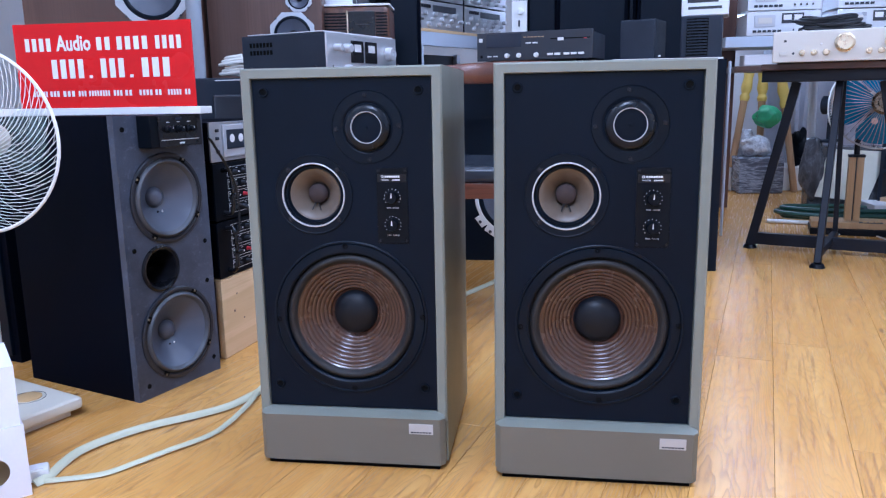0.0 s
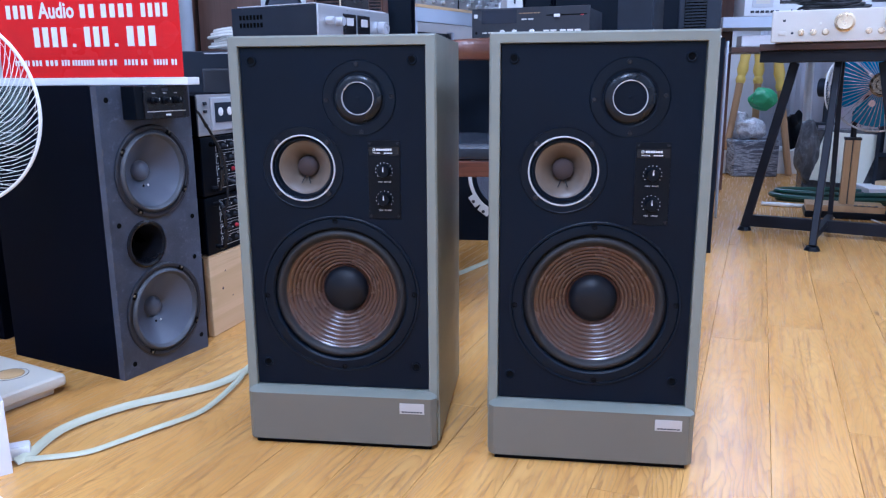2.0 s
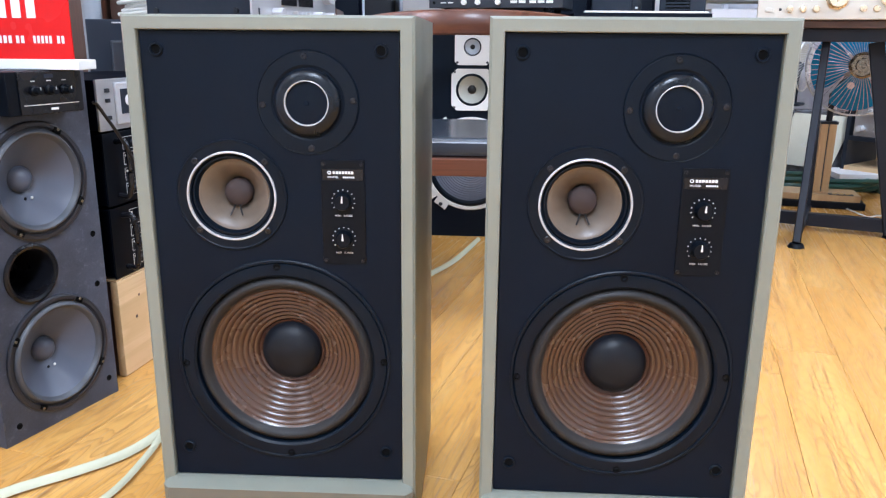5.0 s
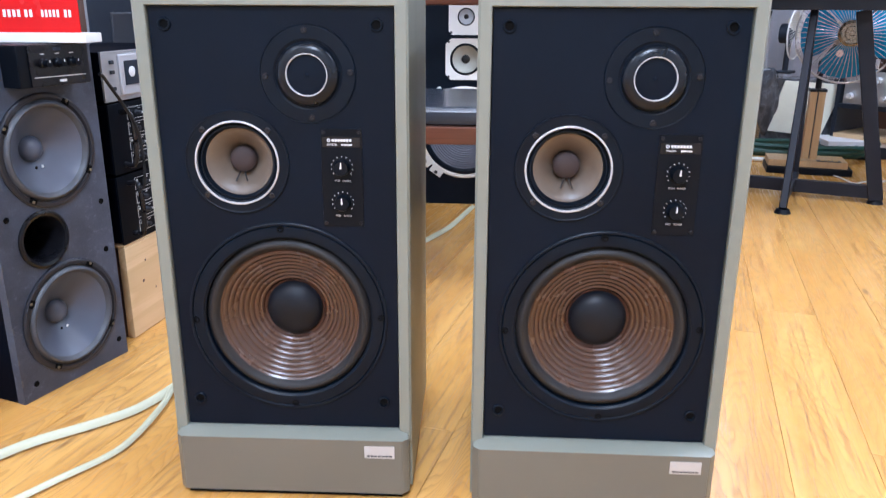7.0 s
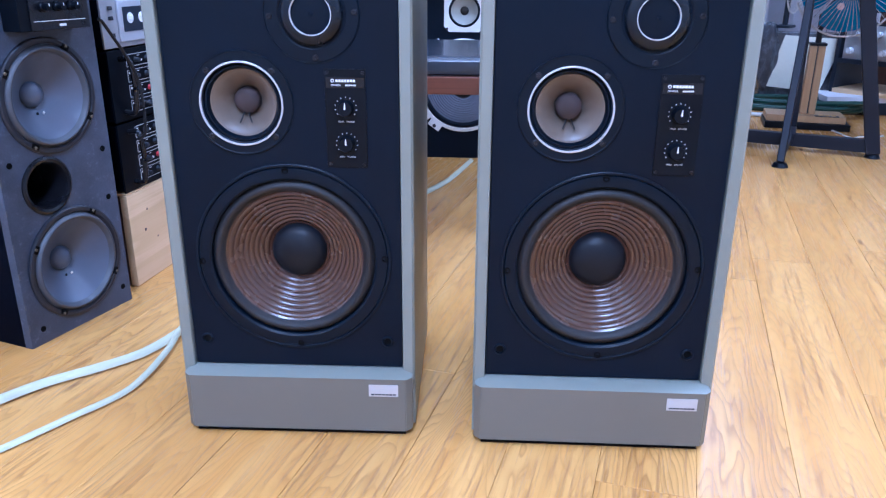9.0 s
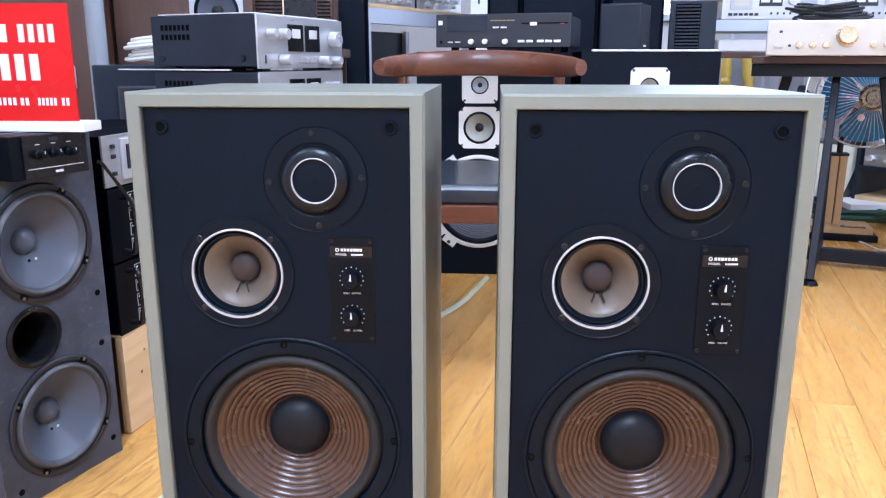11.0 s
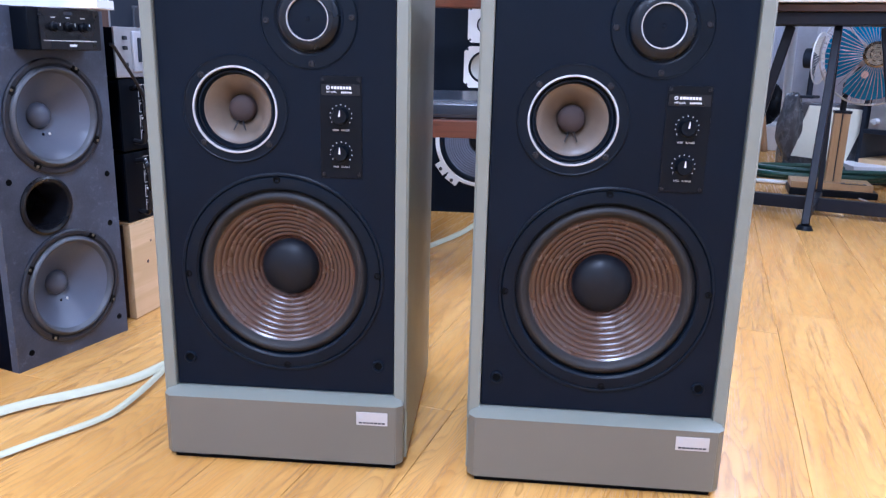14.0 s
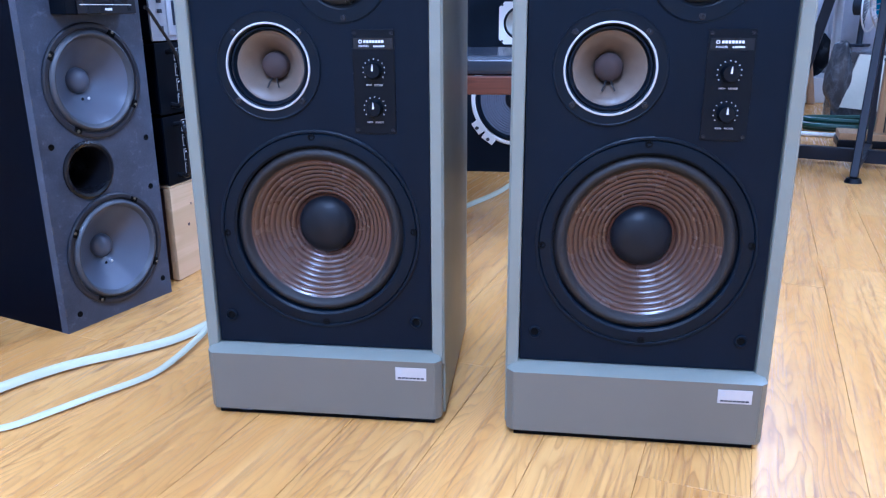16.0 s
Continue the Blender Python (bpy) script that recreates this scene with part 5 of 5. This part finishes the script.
part("mid_post", rod((0.330, 0.335, 0.0), (0.315, 0.335, 0.76), 0.010, 4, None, None, True), FRAME, table)
part("bottom_rail", box((0.60, 0.034, 0.050), (0.315, 0.163, 0.045), 0.002), FRAME, table)
part("bottom_brace", rod((0.302, -0.13, 0.055), (0.328, 0.33, 0.055), 0.014, 4, None, None, True), FRAME, table)
for x, y in ((0.005, 0.163), (0.622, 0.163), (0.302, -0.152)):
    part("foot_pad", rod((x, y, 0.0), (x, y, 0.016), 0.030, 20, None, 0.022), BLACK, table, "round black foot pad")

AM2 = pose(1.117, 3.470, 0.7695, 0, 0, -17)
am = thing("champagne_amplifier", "champagne-coloured amplifier with a large gold volume knob on the table", "amplifier", AM2)
part("case", box((0.45, 0.33, 0.108), (0.235, 0.185, 0.077), 0.003), CHAMPAGNE, am)
part("front_panel", box((0.47, 0.018, 0.118), (0.235, 0.009, 0.078), 0.005), CHAMPAGNE, am, "champagne front panel")
part("volume_knob", lathe([(0.036, 0), (0.036, 0.004), (0.031, 0.006), (0.030, 0.026), (0.027, 0.030), (0.010, 0.029), (0, 0.029)], 40), GOLD, am, "large gold volume knob", pose(0.252, 0, 0.088))
for x in (0.106, 0.148, 0.190, 0.335, 0.375):
    part("tone_knob", lathe([(0.012, 0), (0.0115, 0.003), (0.0098, 0.014), (0, 0.015)], 24), GOLD, am, "small gold knob", pose(x, 0, 0.055))
part("selector_knob", lathe([(0.026, 0), (0.025, 0.020), (0, 0.022)], 32), GOLD, am, "gold selector knob", pose(0.408, 0, 0.088))
part("power_key", box((0.028, 0.006, 0.014), (0.040, -0.002, 0.052), 0.002), CHAMPAGNE, am)
part("sensor", box((0.010, 0.001, 0.008), (0.044, -0.001, 0.100)), INK, am)
part("phones_jack", lathe([(0.005, 0), (0.0045, 0.001), (0, 0.001)], 12), INK, am, at=pose(0.075, 0, 0.053))
part("led", lathe([(0.004, 0), (0.003, 0.002), (0, 0.002)], 12), BADGE, am, at=pose(0.172, 0, 0.086))
for x in (0.05, 0.40):
    for y in (0.05, 0.30):
        part("foot", rod((x, y, 0.0184), (x, y, 0.023), 0.022, 16), BLACK, am)
coil = [((0.11 + 0.015 * math.sin(i * 0.19)) * math.cos(0.628 * i) + 0.02 * math.sin(i * 0.1), (0.07 + 0.012 * math.cos(i * 0.23)) * math.sin(0.628 * i), 0.008 + 0.0008 * i + 0.006 * (1 + math.sin(1.3 * i))) for i in range(66)]
coil = tube(coil, 0.0055, 7, None, 4)
solid("black_cord_coil", coil, BLACKCORD, "tangled black cord lying on the champagne amplifier", "cable", AM2 @ pose(0.20, 0.16, 0.131))


# ---- shelf with silver decks behind the table ----
sr = thing("wall_shelf", "pale shelf board on brown posts, loaded with silver decks", "shelf", pose(1.17, 4.62, 0))
part("shelf_board", box((1.30, 0.34, 0.055), (0.65, 0.17, 0.94), 0.003), SHELFBLUE, sr, "pale blue shelf edge")
part("lower_board", box((1.20, 0.30, 0.03), (0.66, 0.18, 0.80), 0.003), TABLE_WOOD, sr, "dark lower board")
for x in (0.085, 1.26):
    part("post", box((0.09, 0.05, 1.90), (x, 0.372, 0.95), 0.003), WALNUT, sr, "brown post")
for k in range(2):
    for j, x in enumerate((0.29, 0.74)):
        dk = thing("silver_cassette_deck", "silver cassette deck with meters on the pale shelf", "cassette deck", pose(1.17 + x, 4.625, 0.968 + 0.128 * k), "shelved decks")
        part("case", box((0.36, 0.26, 0.112), (0, 0.14, 0.064), 0.002), ALU, dk)
        part("front_panel", box((0.37, 0.008, 0.122), (0, 0.004, 0.063), 0.002), ALU, dk, "brushed aluminium front")
        part("tape_door", box((0.105, 0.006, 0.062), (-0.095, -0.002, 0.076), 0.002), SILVER, dk, "framed tape door")
        part("tape_window", box((0.070, 0.002, 0.030), (-0.095, -0.006, 0.078)), CHAMPAGNE, dk)
        part("meter", box((0.110, 0.004, 0.052), (0.045, -0.001, 0.088), 0.001), INK, dk, "black meter panel")
        for s in (-1, 1):
            part("meter_dial", box((0.040, 0.002, 0.026), (0.045 + s * 0.027, -0.004, 0.092)), CARD, dk)
        part("knob", lathe([(0.021, 0), (0.019, 0.016), (0, 0.017)], 24), ALU, dk, at=pose(0.145, 0, 0.088))
        for q in range(6):
            part("key", box((0.018, 0.008, 0.012), (-0.145 + 0.025 * q, -0.004, 0.024), 0.002), GRAPHITE, dk)
        for q in range(4):
            part("toggle", box((0.006, 0.010, 0.010), (0.05 + 0.03 * q, -0.005, 0.028), 0.001), STEEL, dk)
solid("white_packet", box((0.24, 0.12, 0.06), (1.40, 4.72, 0.8455), 0.01), CARD, "white packet lying on the lower shelf", "packet")
solid("red_carton", box((0.20, 0.22, 0.30), (0.5, 0.5, 0.15), 0.004), mat("maroon_card", (0.13, 0.018, 0.02), 0.5, 0, 0.15, 6, 200, 0.08), "maroon carton on the dark boxes", "carton", pose(1.55, 4.75, 0.9685, 0, 0, 0))

# ---- sticks, bags and wrapped boxes by the back wall ----
solid("low_platform", box((0.95, 0.40, 0.16), (1.78, 6.02, 0.08), 0.005, None, None), WHITE, "low white platform by the wall", "platform")


def stick(x0, y0, z0, x1, y1, z1):
    base, tip = Vector((x0, y0, z0)), Vector((x1, y1, z1))
    length = (tip - base).length
    m = Matrix.Translation(base) @ (tip - base).to_track_quat("Z", "Y").to_matrix().to_4x4()
    s = thing("turned_stick", "long turned wooden stick with a yellow painted handle, leaning", "stick", m, "leaning sticks")
    turn90 = pose(0, 0, 0, -90, 0, 0)
    cut = length * 0.64
    part("shaft", lathe([(0, 0), (0.023, 0), (0.023, cut * 0.5), (0.025, cut), (0, cut)], 20, m=turn90), BAT_WOOD, s, "plain wooden shaft")
    g = length - cut
    part("grip", lathe([(0, cut), (0.027, cut), (0.034, cut + g * 0.10), (0.026, cut + g * 0.2), (0.038, cut + g * 0.36), (0.030, cut + g * 0.6), (0.038, cut + g * 0.85), (0.042, cut + g * 0.93), (0.036, length), (0, length)], 20, m=turn90), STRAW, s, "yellow painted grip")
    return s


stick(1.50, 5.84, 0.161, 1.620, 5.96, 0.87)
stick(1.69, 5.88, 0.161, 1.720, 6.02, 0.86)
stick(1.90, 5.74, 0.0, 1.80, 5.92, 0.88)


def lumpy(size, seed, amount=0.25):
    bm = bmesh.new()
    bmesh.ops.create_icosphere(bm, subdivisions=4, radius=0.5)
    for v in bm.verts:
        n = noise.noise(v.co * 3.0 + Vector((seed, 0, 0))) * amount + noise.noise(v.co * 9.0 + Vector((0, seed, 0))) * amount * 0.35
        v.co *= 1 + n
        v.co = Vector((v.co.x * size[0], v.co.y * size[1], v.co.z * size[2]))
    lift = -min(v.co.z for v in bm.verts)
    bmesh.ops.translate(bm, vec=(0, 0, lift), verts=bm.verts)
    return bm


wrapped = thing("wrapped_parcel", "parcel wrapped in grey stretch film on the floor", "parcel", pose(1.655, 5.64, 0, 0, 0, 3))
wb = box((0.29, 0.22, 0.245), (0, 0.11, 0.1225), 0.012, None, None, 3)
bmesh.ops.subdivide_edges(wb, edges=wb.edges[:], cuts=3, use_grid_fill=True)
wb.faces.layers.int.remove(wb.faces.layers.int["flat"])
for v in wb.verts:
    v.co += Vector((1, 1, 0.4)) * 0.006 * noise.noise(v.co * 22)
part("film", wb, WRAP, wrapped)
solid("white_bag", lumpy((0.20, 0.16, 0.14), 3.1), BAGFILM, "crumpled white plastic bag on a wrapped parcel", "bag", pose(1.63, 5.74, 0.243))
solid("green_bag", lumpy((0.17, 0.12, 0.14), 7.7), GREENBAG, "crumpled green plastic bag hanging on the sticks", "bag", pose(1.705, 5.80, 0.43))
solid("dark_wrap", lumpy((0.15, 0.12, 0.24), 5.2, 0.35), BLACK, "black crumpled bundle on the low platform", "bundle", pose(1.965, 5.92, 0.160))
solid("rolled_cloth", lumpy((0.12, 0.12, 0.28), 9.2, 0.3), BAGFILM, "white crumpled bag standing by the parcel", "bag", pose(1.60, 5.90, 0.158))

sheet = bmesh.new()
cols = []
for i in range(41):
    s = i / 40
    x = 1.72 + 1.0 * s
    cols.append([sheet.verts.new((x, 6.02 - 0.27 * (x - 1.72) + 0.045 * math.sin(s * 23 + 0.8 * k / 9) + 0.02 * math.sin(s * 51) * (1 - k / 12), 0.18 + 1.5 * k / 9)) for k in range(10)])
for p, q in zip(cols, cols[1:]):
    for k in range(9):
        sheet.faces.new((p[k], q[k], q[k + 1], p[k + 1]))
bmesh.ops.solidify(sheet, geom=sheet.faces[:], thickness=0.003)
solid("plastic_sheet", sheet, CURTAIN, "milky plastic sheet hanging in folds from the wall", "sheet", kind="")
solid("metal_pole", rod((1.855, 5.30, 0.0), (1.83, 5.34, 1.7), 0.024, 16), ALU, "grey metal pole standing against the wall", "pole")
solid("white_batten", box((0.009, 0.03, 0.82), (1.074, 4.02, 0.41), 0.002), SHELFBLUE, "slim white upright batten", "batten")


# ---- blue fan and wrapped goods behind the table ----
BRONZE = mat("dark_bronze", (0.22, 0.19, 0.15), 0.25, 0.8, 0.3, 60, 300, 0.1)
bf = thing("blue_fan", "old pedestal fan with blue blades and a tan wood-print stand", "fan", pose(1.700, 4.13, 0, 0, 0, -14))
bh = pose(0.085, -0.03, 0.622, 0, 0, 4)
for k in range(54):
    part("guard_wire", guard(0.212, 0.052, 0.050, 0.0, 1, 0.0013), CHROME, bf, "", bh @ pose(0, 0, 0, 0, 360 / 54 * k, 0))
part("rear_guard", guard(0.212, 0.050, 0.060, 0.0, 30, 0.0010, True), GRAPHITE, bf, "dark rear guard", bh)
part("guard_rim", hoop(0.214, 0.0045), CHROME, bf, "", bh)
part("hub_ring", lathe([(0.056, 0.046), (0.056, 0.054), (0.047, 0.058), (0.044, 0.054), (0.030, 0.054), (0.027, 0.060), (0.012, 0.060), (0.010, 0.056), (0, 0.056)], 40), BRONZE, bf, "dark bronze hub ornament", bh)
blade_set(0.195, 0.04, 4, BLUE, bf, "clear blue blade", bh, 0.3, 0.48)
part("label", lathe([(0.015, 0.051), (0.015, 0.053), (0, 0.053)], 24), BADGE, bf, "round label", bh @ pose(-0.035, 0.008, -0.085))
part("motor", lathe([(0.0, 0.0), (0.03, -0.005), (0.06, -0.03), (0.06, -0.08), (0.04, -0.10), (0, -0.105)], 32), IVORY, bf, "", bh)
part("neck", rod((0.0, 0.0, 0.36), (0.0, 0.0, 0.50), 0.013, 16), FRAME, bf, "dark neck tube")
part("neck_joint", rod((0.0, 0.0, 0.48), (0.085, 0.05, 0.60), 0.018, 14), FRAME, bf)
part("collar", box((0.072, 0.06, 0.012), (0, 0, 0.371), 0.002), FRAME, bf)
for sx in (-1, 1):
    part("column", box((0.030, 0.05, 0.31), (sx * 0.0175, 0, 0.211), 0.003), TAN, bf, "tan wood-print column")
part("column_groove", box((0.004, 0.04, 0.31), (0, 0, 0.211)), INK, bf)
part("base_top", box((0.335, 0.17, 0.030), (-0.012, -0.008, 0.046), 0.003), TAN, bf, "tan wood-print base")
part("base", box((0.360, 0.195, 0.030), (-0.004, -0.008, 0.0155), 0.004), BLACK, bf, "black base")
part("control_strip", box((0.10, 0.03, 0.003), (0.075, -0.08, 0.0625)), INK, bf)
for k in range(3):
    part("control_key", box((0.018, 0.014, 0.006), (0.05 + 0.026 * k, -0.08, 0.067), 0.001), BEIGE, bf)

wf = thing("pale_fan", "pale white fan turned sideways behind the table leg", "fan", pose(1.785, 4.70, 0.4005, 0, 0, 52))
part("front_guard", guard(0.125, 0.03, 0.04, 0.5, 50, 0.0011), WHITE, wf, "white wire guard", pose(0, 0, 0.20))
part("guard_rim", hoop(0.127, 0.004), WHITE, wf, "", pose(0, 0, 0.20))
blade_set(0.112, 0.02, 3, IVORY, wf, "milky blade", pose(0, 0, 0.20))
part("motor", lathe([(0.0, 0.0), (0.05, -0.02), (0.05, -0.07), (0, -0.08)], 28), CASE, wf, "", pose(0, 0, 0.20))
part("stem", rod((0, 0.03, 0.0), (0, 0.03, 0.19), 0.014, 14), CASE, wf)
part("foot_plate", box((0.10, 0.08, 0.014), (0, 0.03, 0.007), 0.004), CASE, wf)

pk = thing("foam_package", "cream foam sheet package leaning under the fan, half wrapped in film", "package", pose(1.80, 4.64, 0.0, 0, 0, -6))
part("carton_core", box((0.38, 0.16, 0.375), (0.05, 0.13, 0.1875), 0.006), DARKFILM, pk, "dark film-wrapped core")
part("foam_face", plate([(-0.113, 0.105), (0.160, 0.078), (0.245, 0.350), (-0.046, 0.366)], (), 0.012, 0.030), FOAM, pk, "creased cream foam sheet")
part("film_side", lumpy((0.12, 0.12, 0.36), 2.2, 0.2), DARKFILM, pk, "crumpled dark film", pose(-0.125, 0.06, 0.07))
for k in range(3):
    part("fold", box((0.13, 0.002, 0.0015), (0, 0, 0), 0.0, None, pose(0.06, 0.0285, 0.17 + 0.06 * k, 0, 30 - 55 * k, 0)), CARD, pk)
hose = [((0.31 + 0.05 * math.sin(0.41 * i)) * math.cos(0.5236 * i) + 0.03 * math.sin(0.17 * i), (0.15 + 0.04 * math.cos(0.33 * i)) * math.sin(0.5236 * i), 0.0135 + 0.0018 * i + 0.004 * math.sin(1.7 * i) ** 2) for i in range(37)]
hose = tube(hose, 0.0125, 8, None, 4)
solid("garden_hose", hose, GREENHOSE, "dark green hose coiled on the floor", "hose", pose(1.80, 4.44, 0.0, 0, 0, -10) @ pose(0.0, 0.02, 0))
solid("white_bar", rod((1.385, 4.41, 0.011), (1.62, 4.335, 0.011), 0.011, 14), WHITE, "white plastic bar lying on the floor", "bar")
solid("thin_white_wire", tube([(1.62, 4.04, 0.005), (1.664, 4.09, 0.004), (1.768, 4.02, 0.004), (1.789, 3.85, 0.004), (1.84, 3.87, 0.004), (1.95, 3.90, 0.004)], 0.0035, 6), CORD, "thin white wire lying loose on the floor", "cable")
solid("white_paper_pad", box((0.30, 0.22, 0.03), (2.07, 4.55, 0.075), 0.003, None, None), CARD, "pad of white paper beside the package", "paper")
solid("floor_board_box", box((0.42, 0.26, 0.06), (2.10, 4.57, 0.03), 0.003), CASE, "flat dark box lying on the floor", "box")

# silver equipment rack at the far right
RK = pose(1.995, 4.62, 0, 0, 0, -50)
rk = thing("equipment_rack", "low rack with pale boards holding silver amplifiers", "rack", RK)
for z in (0.10, 0.25, 0.50, 0.76):
    part("rack_board", box((0.80, 0.34, 0.022), (0.42, 0.17, z), 0.002), PINE if z < 0.2 else CASE, rk)
for x in (0.012, 0.83):
    part("rack_side", box((0.02, 0.34, 0.80), (x, 0.172, 0.41), 0.002), CASE, rk)
for k, z in enumerate((0.262, 0.512, 0.772)):
    for j, x in enumerate((0.22, 0.62)):
        s = thing("silver_unit", "silver amplifier with chrome knobs in the rack", "amplifier", RK @ pose(x, 0.01, z), "racked units")
        part("case", box((0.36, 0.28, 0.16), (0, 0.15, 0.081), 0.003), CASE, s)
        part("front_panel", box((0.365, 0.006, 0.165), (0, 0.004, 0.083), 0.002), ALU, s, "aluminium front")
        for q in range(8):
            part("knob", lathe([(0.016, 0), (0.015, 0.03), (0, 0.031)], 16), CHROME, s, at=pose(-0.145 + 0.042 * q, 0, 0.04 + 0.085 * (q % 2)))


# ---- floorboards ----
floor = thing("floor", "honey-coloured oak laminate floorboards with visible grain", "floor", TO_ROOM, kind="structure")
part("underlay", box((A1 - A0 + 0.2, B1 - B0 + 0.2, 0.05), ((A0 + A1) / 2, (B0 + B1) / 2, -0.032)), TEAK, floor, "dark joint ground")
PW, PL = 0.1385, 1.215
board = to_mesh("plank", box((PW - 0.0003, PL - 0.0004, 0.007), (0, 0, -0.0035), 0.0007, None, None, 1), OAK)
col0 = 0.1325
rng = random.Random(11)
k0, k1 = math.floor((A0 - col0) / PW), math.ceil((A1 - col0) / PW)
END_JOINTS = {0: 2.323, 1: 2.482, 2: 1.833}  # where these rows have a joint
for k in range(k0, k1):
    a = col0 + (k + 0.5) * PW
    b = B0 - PL * rng.random()
    if k in END_JOINTS:
        b = B0 - (PL - (END_JOINTS[k] - B0) % PL)
    while b < B1:
        lo, hi = max(b, B0), min(b + PL, B1)
        if hi - lo > 0.05:
            ob = new("plank", board)
            ob.parent = floor
            ob.matrix_local = pose(a, (lo + hi) / 2, 0) @ Matrix.Diagonal((1, (hi - lo) / PL, 1, 1))
        b += PL
